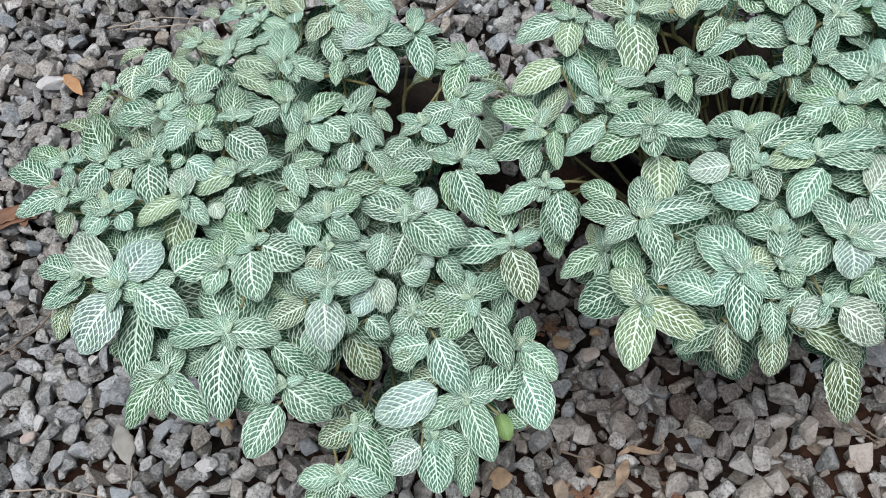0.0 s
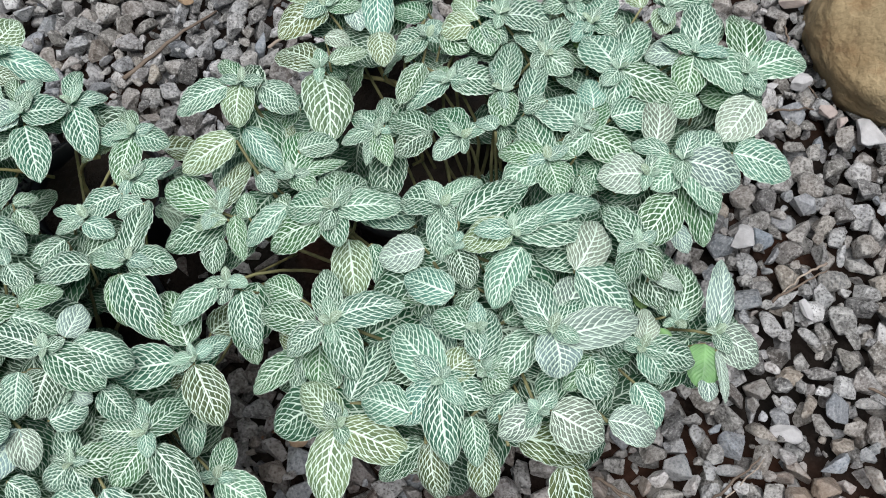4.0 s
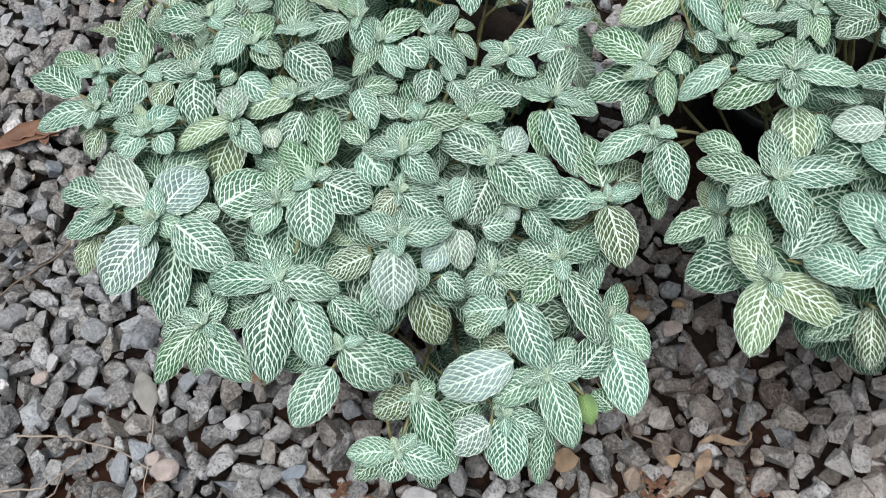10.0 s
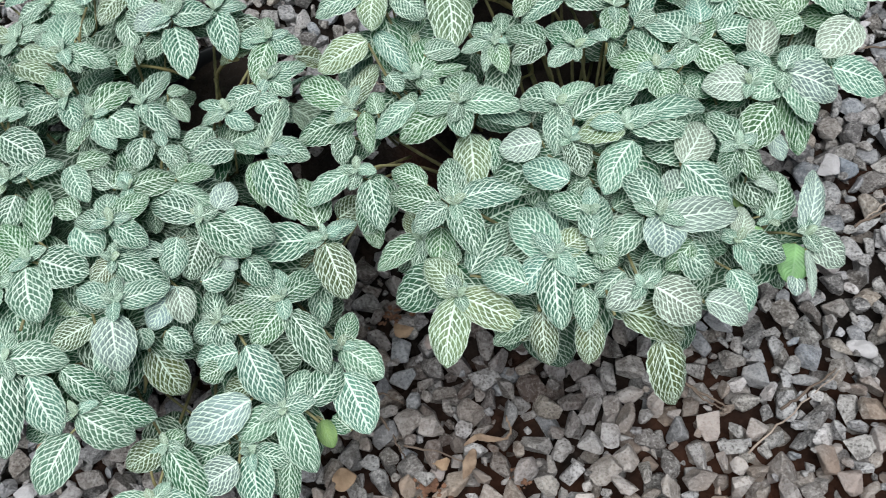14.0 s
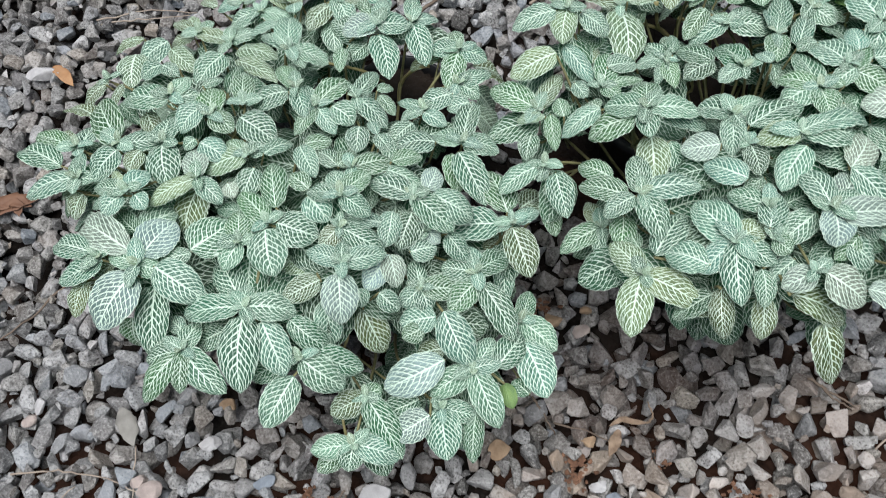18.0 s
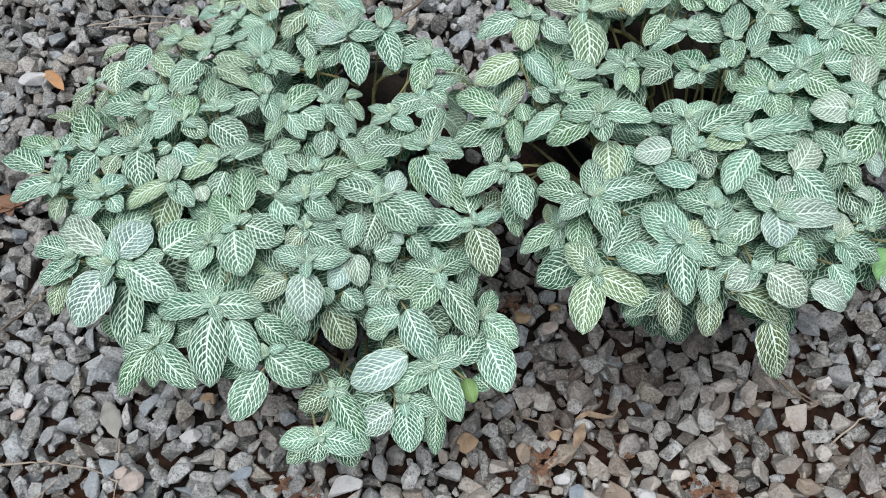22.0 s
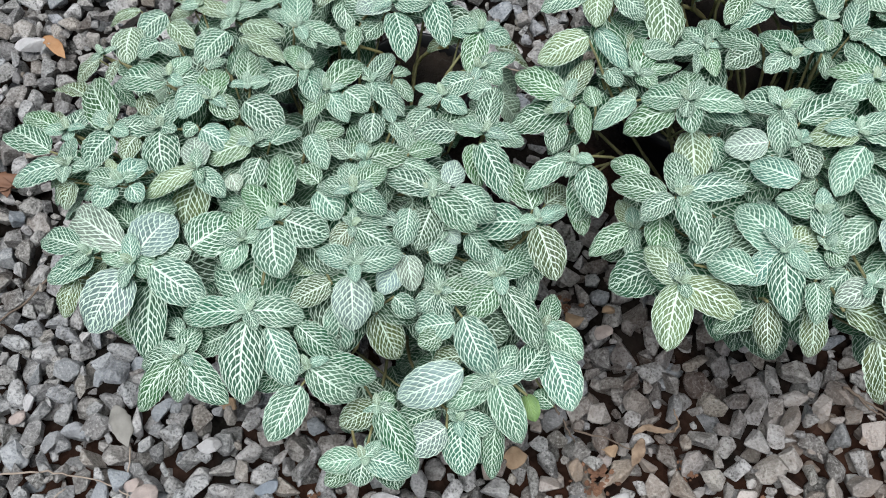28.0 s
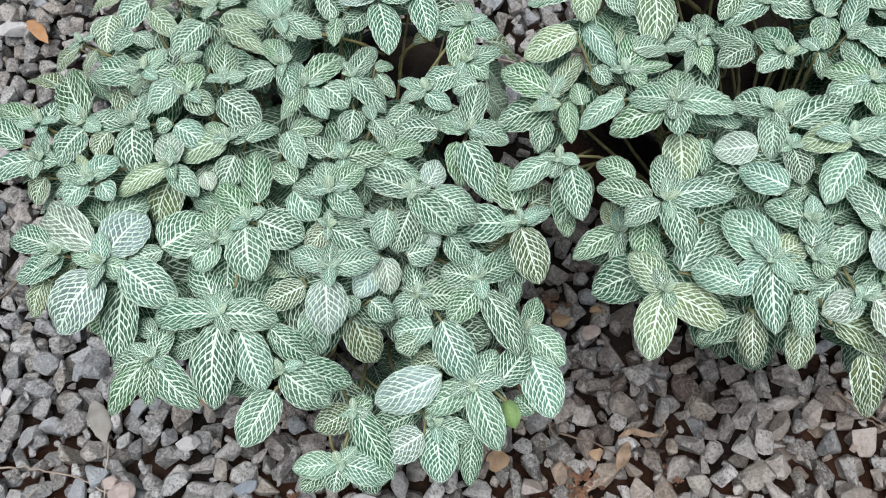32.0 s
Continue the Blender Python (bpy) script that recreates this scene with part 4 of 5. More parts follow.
sprig(plant_a, (-0.042, 0.171, 0.136),
      (-19,6,4,-161,-15,-18,44,22,6), (0,0,0,-155,-15,-6,33,16,1), (0,0,0,57,-6,9,26,15,0), (0,0,0,-68,-15,3,40,17,1), (15,0,2,53,-10,15,31,17,0))
sprig(plant_a, (-0.008, 0.209, 0.124),
      (0,0,0,69,-5,17,23,12,7), (0,0,0,65,-6,8,13,11,0), (0,0,0,-39,-18,-3,31,19,1), (1,-19,7,-70,-12,-5,38,22,1), (3,-52,-6,135,-5,5,15,12,7))
sprig(plant_a, (-0.022, 0.161, 0.135),
      (0,4,-14,-73,-13,-1,17,10,5))
sprig(plant_a, (-0.066, 0.150, 0.121),
      (0,0,0,-85,-16,11,33,21,0), (0,0,0,-14,-7,9,25,13,0), (7,-1,-12,-71,-15,6,24,14,0), (24,-4,-4,-97,-16,0,31,12,7), (0,0,0,106,0,-5,10,9,0))
sprig(plant_b, (0.090, 0.493, 0.170),
      (0,0,0,108,-10,8,62,20,1), (0,0,0,78,-11,6,44,12,11), (0,0,0,139,-9,-1,34,16,11), (0,0,0,-153,-6,2,35,22,3), (0,0,0,2,-10,-3,23,15,0), (0,0,0,-151,-7,7,17,15,11))
sprig(plant_b, (0.126, 0.508, 0.166),
      (0,0,0,136,-10,1,32,22,0), (0,0,0,1,-8,0,33,21,0), (0,0,0,95,-10,-3,47,15,0), (0,0,0,71,-10,-7,51,15,0), (0,0,0,33,-10,-3,51,17,0), (0,0,0,-95,-5,-2,40,18,0), (-20,-16,1,-76,-6,-5,18,12,6))
sprig(plant_b, (0.198, 0.454, 0.185),
      (-3,12,1,99,-13,-4,40,20,0), (0,0,0,128,-11,2,20,15,0), (0,0,0,-16,-7,-6,32,25,0), (-14,0,-2,115,-12,-9,27,13,11), (-19,-4,-2,176,-12,-1,19,18,11))
sprig(plant_b, (0.151, 0.465, 0.178),
      (2,12,-15,135,-16,3,27,17,7))
sprig(plant_b, (0.263, 0.492, 0.180),
      (0,0,0,-108,-2,2,14,13,0), (0,0,0,-11,-4,-7,32,20,11), (0,0,0,145,-11,5,27,17,11), (0,0,0,90,-15,0,28,13,11), (0,0,0,-70,-1,2,32,16,1))
sprig(plant_b, (0.241, 0.454, 0.187),
      (0,0,0,88,-13,2,40,17,11), (0,0,0,175,-12,-1,15,13,0), (0,0,0,52,-11,-2,22,11,7), (0,0,0,-65,-4,7,19,12,1), (-19,9,-1,151,-10,-2,19,16,0))
sprig(plant_b, (0.250, 0.432, 0.192),
      (0,0,0,49,-10,-14,30,17,0), (0,0,0,-10,-4,-1,16,15,0), (0,0,0,-148,-12,8,15,12,0), (-31,-11,-4,52,-9,-2,34,14,0))
sprig(plant_b, (0.254, 0.386, 0.205),
      (0,0,0,105,-15,-3,35,23,1), (0,0,0,57,-12,-4,51,16,0), (0,0,0,-114,-7,1,21,17,0), (0,0,0,-34,-8,3,39,20,0), (11,29,-16,82,-14,-6,31,12,0), (28,49,-9,95,-14,-3,31,14,11))
sprig(plant_b, (0.296, 0.433, 0.196),
      (0,0,0,73,-12,-3,34,17,0), (0,0,0,-111,-6,-3,18,13,11), (0,0,0,15,-10,-3,36,16,0))
sprig(plant_b, (0.293, 0.393, 0.201),
      (0,0,0,167,-9,7,19,17,6))
sprig(plant_b, (0.301, 0.391, 0.203),
      (0,0,0,65,-12,5,49,20,1), (5,9,-13,49,-11,-6,40,15,0), (0,0,0,-115,-7,-1,28,18,0), (0,0,0,-46,-10,-5,33,24,1))
sprig(plant_b, (0.331, 0.378, 0.195),
      (0,0,0,74,-10,5,51,21,0), (0,0,0,11,-8,1,41,22,1), (0,0,0,-72,-9,0,15,13,0), (-3,-22,4,-141,-7,4,31,22,6), (-6,-11,-9,160,-7,-2,21,18,4), (-37,-19,9,-160,-6,-3,17,15,0))
sprig(plant_b, (0.261, 0.332, 0.206),
      (0,0,0,70,-10,4,38,16,6), (6,-7,-1,144,-8,-4,21,10,0))
sprig(plant_b, (0.242, 0.356, 0.204),
      (0,0,0,8,-9,3,27,18,0), (-8,8,-1,85,-14,-7,24,14,0))
sprig(plant_b, (0.225, 0.347, 0.204),
      (0,0,0,58,-11,-10,31,16,4), (0,0,0,-33,-8,4,28,19,4))
sprig(plant_b, (0.253, 0.316, 0.204),
      (0,0,0,169,-7,-5,26,21,6), (-19,2,-12,132,-10,-2,24,15,7), (-35,11,-10,-85,-6,0,13,11,7))
sprig(plant_b, (0.273, 0.320, 0.207),
      (0,0,0,31,-9,10,30,18,1), (0,0,0,-148,-10,-16,23,16,1), (0,0,0,-23,-18,16,35,20,6), (0,0,0,-62,-22,-1,33,17,0), (5,7,-13,-84,-21,-8,47,18,0), (31,3,-6,-21,-17,8,35,21,1))
sprig(plant_b, (0.266, 0.303, 0.198),
      (0,0,0,-137,-10,-9,33,20,4), (-1,-7,-17,-65,-24,2,19,10,6))
sprig(plant_b, (0.236, 0.275, 0.206),
      (0,0,0,113,-1,17,26,18,0), (0,0,0,-124,-5,-17,24,13,7), (0,0,0,-62,-21,-17,21,16,4))
sprig(plant_b, (0.196, 0.257, 0.227),
      (0,0,0,56,-16,11,37,18,6), (0,0,0,-44,-25,-7,37,21,1))
sprig(plant_b, (0.179, 0.224, 0.230),
      (0,0,0,11,-22,7,48,17,6), (24,11,-26,-38,-27,-7,19,17,0))
sprig(plant_b, (0.188, 0.213, 0.214),
      (0,0,0,-34,-26,-4,21,19,1), (2,5,-13,-114,-14,-10,17,10,0))
sprig(plant_b, (0.200, 0.188, 0.198),
      (0,0,0,-22,-20,-2,26,17,6))
sprig(plant_b, (0.228, 0.224, 0.190),
      (0,0,0,66,-11,16,24,12,6), (0,0,0,-14,-23,4,32,16,0), (0,0,0,-68,-18,-19,20,18,1), (-10,-19,5,-74,-16,-6,24,14,1), (21,20,-16,87,-3,14,18,11,7))
sprig(plant_b, (0.255, 0.241, 0.173),
      (0,0,0,66,-7,21,36,21,4), (-14,21,19,-20,-23,6,22,7,6), (-18,9,3,74,-7,14,14,8,5), (-6,-10,2,145,5,8,9,6,5))
sprig(plant_b, (0.277, 0.234, 0.163),
      (0,0,0,66,-7,13,46,14,6), (0,0,0,-39,-14,-3,28,21,6), (-8,-6,2,-109,-7,-10,23,18,5), (-12,-24,-1,-96,-7,-14,12,10,6), (-3,-11,3,-95,-8,-4,27,5,6))


# ---- older stems that show between the leaves ----
def bare_stem(owner, thick, *points):
    """A bent stem through points, knotty at its nodes."""
    pts = [Vector(p) - owner.location for p in points]
    line = []
    for i in range(len(pts) - 1):
        before, after = pts[max(i - 1, 0)], pts[min(i + 2, len(pts) - 1)]
        for j in range(5):
            t = j / 5
            h = pts[i].lerp(pts[i + 1], t) + (pts[i + 1] - before) * (t * (1 - t) ** 2 * 0.5) - (after - pts[i]) * (t * t * (1 - t) * 0.5)
            line.append(h)
    line.append(pts[-1])
    bm = bmesh.new()
    tube(bm, line, [thick * (1.25 if i % 5 == 0 else 0.95) * (1 - 0.25 * i / len(line)) for i in range(len(line))], 8)
    return part("stem", bm, OLDSTEM, owner, "bare yellowish stem")


bare_stem(plant_b, 0.0017, (0.106, 0.471, 0.120), (0.128, 0.469, 0.110), (0.139, 0.471, 0.095))
bare_stem(plant_b, 0.0016, (0.117, 0.464, 0.150), (0.123, 0.464, 0.120), (0.137, 0.470, 0.098))
bare_stem(plant_b, 0.0014, (0.146, 0.462, 0.125), (0.137, 0.459, 0.135), (0.141, 0.471, 0.105), (0.143, 0.479, 0.080))
bare_stem(plant_a, 0.0017, (-0.096, 0.433, 0.080), (-0.092, 0.433, 0.105), (-0.080, 0.427, 0.130), (-0.066, 0.419, 0.145))
bare_stem(plant_a, 0.0013, (-0.143, 0.412, 0.165), (-0.129, 0.415, 0.155), (-0.116, 0.417, 0.145), (-0.104, 0.425, 0.120))
bare_stem(plant_b, 0.0012, (0.136, 0.392, 0.140), (0.137, 0.391, 0.130), (0.131, 0.394, 0.120))
bare_stem(plant_b, 0.0013, (0.043, 0.385, 0.150), (0.047, 0.384, 0.130), (0.053, 0.382, 0.120))
bare_stem(plant_a, 0.0011, (-0.124, 0.206, 0.145), (-0.130, 0.199, 0.125), (-0.136, 0.198, 0.110))
bare_stem(plant_a, 0.0011, (-0.116, 0.154, 0.105), (-0.121, 0.144, 0.095), (-0.127, 0.136, 0.085))
bare_stem(plant_a, 0.0011, (-0.137, 0.156, 0.095), (-0.135, 0.144, 0.090), (-0.132, 0.136, 0.082))
bare_stem(plant_b, 0.0009, (0.046, 0.352, 0.100), (0.023, 0.317, 0.150), (0.016, 0.310, 0.165))
bare_stem(plant_b, 0.0013, (0.187, 0.426, 0.130), (0.189, 0.422, 0.140), (0.193, 0.416, 0.150))




# ---- pots hidden in the foliage ----
def pot(at, radius, height):
    ob = new("nursery_pot")
    ob.location = at
    tagged(ob, "black plastic nursery pot full of dark soil under the foliage", "pot", "nursery pots")
    bm = bmesh.new()
    prof = [(radius * 0.82, -0.012), (radius * 0.97, height - 0.012), (radius * 1.04, height - 0.011), (radius * 1.04, height),
            (radius * 0.98, height), (radius * 0.95, height - 0.015)]
    rr = [[bm.verts.new((a * math.cos(q), a * math.sin(q), z)) for q in (2 * math.pi * j / 40 for j in range(40))] for a, z in prof]
    for r0, r1 in zip(rr, rr[1:]):
        for j in range(40):
            bm.faces.new((r0[j], r0[(j + 1) % 40], r1[(j + 1) % 40], r1[j]))
    part("wall", bm, BLACKPOT, ob)
    bm = bmesh.new()
    bmesh.ops.create_grid(bm, x_segments=26, y_segments=26, size=1)
    for v in list(bm.verts):
        x, y = v.co.x, v.co.y
        a, b = x * math.sqrt(1 - y * y / 2), y * math.sqrt(1 - x * x / 2)
        v.co = (a * radius * 0.955, b * radius * 0.955, height - 0.014 + 0.006 * noise.noise((a * 9, b * 9, 3)))
    part("soil", bm, POTSOIL, ob)
    return ob


pot(PLANT_A + Vector((0.005, 0.02, 0)), 0.085, 0.03)
pot(Vector((-0.098, 0.452, 0)), 0.048, 0.058)
pot(Vector((0.150, 0.448, 0)), 0.085, 0.070)


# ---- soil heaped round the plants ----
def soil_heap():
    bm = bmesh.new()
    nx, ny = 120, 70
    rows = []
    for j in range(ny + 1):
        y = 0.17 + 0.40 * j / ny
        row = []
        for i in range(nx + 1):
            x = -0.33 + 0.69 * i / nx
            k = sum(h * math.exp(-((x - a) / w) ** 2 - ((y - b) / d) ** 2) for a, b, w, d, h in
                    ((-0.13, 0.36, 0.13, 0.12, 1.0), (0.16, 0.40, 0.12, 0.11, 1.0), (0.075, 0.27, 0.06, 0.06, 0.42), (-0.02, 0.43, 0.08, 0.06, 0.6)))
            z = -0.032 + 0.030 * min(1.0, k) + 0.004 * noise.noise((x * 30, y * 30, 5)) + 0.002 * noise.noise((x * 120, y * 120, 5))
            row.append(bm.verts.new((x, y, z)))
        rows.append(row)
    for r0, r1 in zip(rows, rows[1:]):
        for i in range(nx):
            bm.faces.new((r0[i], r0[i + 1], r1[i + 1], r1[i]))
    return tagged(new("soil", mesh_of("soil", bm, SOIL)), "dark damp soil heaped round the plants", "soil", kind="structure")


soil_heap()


def chipped(seed, squash, level=3, cuts=11, rough=1.0):
    """A broken stone with worn corners: a ball cut by planes, then roughened."""
    r = random.Random(seed)
    planes = [(Vector((r.gauss(0, 1), r.gauss(0, 1), r.gauss(0, 1))).normalized(), r.uniform(0.42, 0.80)) for _ in range(cuts)]
    off = Vector((seed * 3.7, 0, 0))
    bm = bmesh.new()
    bmesh.ops.create_icosphere(bm, subdivisions=level, radius=1.0)
    for v in bm.verts:
        p = v.co.copy()
        for n, h in planes:
            p -= 0.98 * max(0.0, p.dot(n) - h) * n
        p *= 1 + rough * (0.07 * noise.noise(p * 2.1 + off) + 0.035 * noise.noise(p * 5.5 + off))
        v.co = Vector((p.x * squash[0], p.y * squash[1], p.z * squash[2]))
    big = max(max(abs(c) for c in v.co) for v in bm.verts)
    for v in bm.verts:
        v.co /= big
    return bm


# ---- boulder and slab ----
def boulder():
    bm = bmesh.new()
    bmesh.ops.create_icosphere(bm, subdivisions=6, radius=1.0)
    r = random.Random(9)
    cuts = [(Vector((r.gauss(0, 1), r.gauss(0, 1), r.gauss(0.4, 0.4))).normalized(), r.uniform(0.90, 1.02)) for _ in range(9)]
    cuts.append((Vector((-0.80, 0.58, 0.10)).normalized(), 0.78))
    for v in bm.verts:
        d = v.co
        p = d / (abs(d.x) ** 3.0 + abs(d.y) ** 3.0 + abs(d.z) ** 2.4) ** (1 / 2.9)
        for n, h in cuts:
            p -= 0.8 * max(0.0, p.dot(n) - h) * n
        p *= 1 + 0.035 * noise.noise(p * 1.6) + 0.022 * noise.noise(p * 4.5) + 0.010 * noise.noise(p * 13) + 0.004 * noise.noise(p * 40)
        taper = 1 - 0.16 * max(0.0, p.z) - 0.05 * max(0.0, -p.z)
        v.co = Vector((p.x * 0.127 * taper, p.y * 0.117 * taper, p.z * 0.075 + 0.03))
    ob = new("boulder", mesh_of("boulder", bm, ROCK))
    ob.matrix_world = pose(0.609, 0.529, 0.0, 0, 0, 0)
    return tagged(ob, "rounded ochre-brown boulder standing on the gravel", "rock")


boulder()


def slab():
    bm = bmesh.new()
    bmesh.ops.create_cube(bm, size=1)
    bmesh.ops.subdivide_edges(bm, edges=bm.edges[:], cuts=14, use_grid_fill=True)
    for v in bm.verts:
        v.co = Vector((v.co.x * 0.62, v.co.y * 0.34, v.co.z * 0.05))
        k = 0.004 * noise.noise(v.co * 22) + 0.002 * noise.noise(v.co * 70)
        v.co += Vector((k, k, k * 0.6))
    ob = new("paving_slab", mesh_of("paving_slab", bm, SLAB))
    ob.matrix_world = pose(-0.44, 0.888, -0.004, 0, 0, 6.5)
    bev = ob.modifiers.new("edge", "BEVEL")
    bev.width, bev.segments, bev.angle_limit = 0.004, 2, radians(60)
    return tagged(ob, "worn tan concrete slab edging the gravel", "slab")


slab()


# ---- litter on the gravel ----
def twig(points, thick, material, label, name="twig"):
    """A thin bent stick through points (x, y) lying on the stones."""
    r = random.Random(int(1000 * abs(points[0][0])) + 7)
    pts = []
    for (x0, y0), (x1, y1) in zip(points, points[1:]):
        for i in range(6):
            t = i / 6
            pts.append((x0 + (x1 - x0) * t + r.uniform(-0.001, 0.001), y0 + (y1 - y0) * t + r.uniform(-0.001, 0.001), 0.005 + r.uniform(-0.001, 0.0015)))
    pts.append((*points[-1], 0.004))
    bm = bmesh.new()
    tube(bm, pts, [thick * 0.72 * (1 - 0.55 * i / len(pts)) for i in range(len(pts))], 6)
    ob = new(name, mesh_of(name, bm, material))
    return tagged(ob, label, "twig", "twigs on the gravel")


BROWN = "thin dry brown twig lying on the gravel"
PALE = "pale dry straw lying on the gravel"
twig([(-0.094, 0.588), (-0.056, 0.620), (-0.012, 0.649)], 0.0030, TWIG, "thick dry reddish-brown twig lying on the gravel")
twig([(0.030, 0.673), (0.045, 0.659), (0.061, 0.645)], 0.0016, STRAW, PALE)
twig([(0.180, 0.660), (0.198, 0.672), (0.222, 0.684)], 0.0032, STRAW, "thick pale dry stick lying on the gravel")
twig([(0.354, 0.616), (0.376, 0.629), (0.403, 0.646)], 0.0018, STRAW, PALE)
twig([(0.383, 0.300), (0.404, 0.308), (0.434, 0.318)], 0.0018, TWIG, BROWN)
twig([(0.292, 0.164), (0.316, 0.177), (0.339, 0.190)], 0.0018, TWIG, BROWN)
twig([(0.222, 0.195), (0.238, 0.182), (0.254, 0.170)], 0.0020, TWIG, BROWN)
twig([(0.475, 0.546), (0.472, 0.518), (0.474, 0.484), (0.478, 0.460)], 0.0014, TWIG, "long thin reddish-brown twig along the boulder")
twig([(-0.004, 0.211), (0.009, 0.206), (0.020, 0.199)], 0.0014, TWIG, BROWN)
twig([(-0.399, 0.315), (-0.423, 0.286), (-0.452, 0.261), (-0.476, 0.239)], 0.0016, TWIG, BROWN)
twig([(-0.419, 0.146), (-0.381, 0.148), (-0.346, 0.142), (-0.307, 0.126)], 0.0013, STRAW, PALE)
twig([(-0.304, 0.127), (-0.312, 0.109), (-0.316, 0.099)], 0.0010, TWIG, BROWN)
twig([(-0.147, 0.125), (-0.157, 0.112), (-0.166, 0.096)], 0.0013, TWIG, BROWN)
twig([(0.002, 0.191), (0.010, 0.176), (0.018, 0.159)], 0.0017, TWIG, BROWN)
twig([(0.227, 0.191), (0.239, 0.178), (0.251, 0.167)], 0.0016, TWIG, BROWN)
twig([(0.261, 0.136), (0.291, 0.156), (0.341, 0.188)], 0.0013, STRAW, PALE)
twig([(-0.411, 0.610), (-0.364, 0.612), (-0.312, 0.613)], 0.0012, STRAW, PALE)
twig([(0.434, 0.322), (0.415, 0.318), (0.393, 0.305)], 0.0016, STRAW, PALE)
twig([(-0.416, 0.614), (-0.36, 0.624), (-0.312, 0.617)], 0.0013, STRAW, PALE)
twig([(0.42, 0.463), (0.447, 0.462), (0.472, 0.459)], 0.0018, TWIG, BROWN)
twig([(0.018, 0.672), (0.045, 0.705), (0.08, 0.735)], 0.0016, TWIG, BROWN)
twig([(0.03, 0.60), (0.07, 0.625), (0.115, 0.645)], 0.0022, STRAW, PALE)
twig([(-0.02, 0.50), (0.01, 0.488), (0.028, 0.478)], 0.0012, STRAW, PALE)
twig([(0.018, 0.167), (0.045, 0.160), (0.06, 0.152)], 0.0014, TWIG, BROWN)
twig([(0.43, 0.225), (0.452, 0.205), (0.462, 0.185), (0.458, 0.165)], 0.0018, TWIG, BROWN)
twig([(-0.147, 0.118), (-0.158, 0.10), (-0.164, 0.085)], 0.0011, TWIG, BROWN)
twig([(-0.45, 0.092), (-0.42, 0.107), (-0.39, 0.112), (-0.365, 0.135)], 0.0014, STRAW, PALE)


def blade(points, wide, material, label, name, category):
    """A flat dry leaf or blade, wavy, along points."""
    bm = bmesh.new()
    rows = []
    n = len(points) * 4
    for i in range(n + 1):
        f = i / n * (len(points) - 1)
        a = min(int(f), len(points) - 2)
        p = Vector(points[a]).lerp(Vector(points[a + 1]), f - a)
        d = (Vector(points[a + 1]) - Vector(points[a])).normalized()
        side = Vector((-d.y, d.x))
        w = wide * max(0.06, math.sin(math.pi * min(1, i / n + 0.03)) ** 0.7)
        row = []
        for j in range(5):
            s = j / 2 - 1
            q = p + side * w * s * (1 + 0.25 * noise.noise((i * 0.9, s * 2, wide * 900)))
            row.append(bm.verts.new((q.x, q.y, 0.007 + 0.25 * w * s * s + 0.55 * w * noise.noise((q.x * 130, q.y * 130, wide * 3000)))))
        rows.append(row)
    for r0, r1 in zip(rows, rows[1:]):
        for j in range(4):
            bm.faces.new((r0[j], r0[j + 1], r1[j + 1], r1[j]))
    ob = new(name, mesh_of(name, bm, material))
    sol = ob.modifiers.new("thickness", "SOLIDIFY")
    sol.thickness = 0.0006
    return tagged(ob, label, category)


blade([(-0.452, 0.556), (-0.440, 0.546), (-0.427, 0.530)], 0.0065, DRY, "curled dry orange leaf on the gravel", "dry_leaf", "dry leaf")
for k in range(3):
    blade([(-0.500 + 0.012 * k, 0.382 + 0.008 * k), (-0.470 + 0.006 * k, 0.396 + 0.006 * (k % 2)), (-0.435 - 0.010 * k, 0.404 - 0.010 * k)],
          0.010 - 0.002 * k, RUST, "crumpled rust-brown dead leaf on the gravel", "dry_leaf", "dry leaf")
blade([(-0.335, 0.197), (-0.327, 0.181), (-0.320, 0.164)], 0.0085, GREYLEAF, "small grey dried leaf with a thin stalk on the gravel", "dry_leaf", "dry leaf")
twig([(-0.320, 0.164), (-0.317, 0.131), (-0.315, 0.100)], 0.0009, STRAW, PALE)
blade([(-0.382, 0.090), (-0.33, 0.096), (-0.285, 0.090), (-0.245, 0.072)], 0.0030, GREYLEAF, "long pale dry grass blade on the gravel", "grass_blade", "dry grass")
blade([(0.061, 0.163), (0.071, 0.168), (0.083, 0.165), (0.092, 0.164)], 0.0026, BEIGE, "curled dry beige leaf on the gravel", "dry_leaf", "dry leaf")
twig([(0.091, 0.164), (0.096, 0.170), (0.094, 0.182)], 0.0016, BEIGE, "thin dry leaf stalk on the gravel", "leaf_stalk")
blade([(0.068, 0.160), (0.064, 0.150), (0.058, 0.139)], 0.0048, BEIGE, "torn flat dry beige leaf on the gravel", "dry_leaf", "dry leaf")


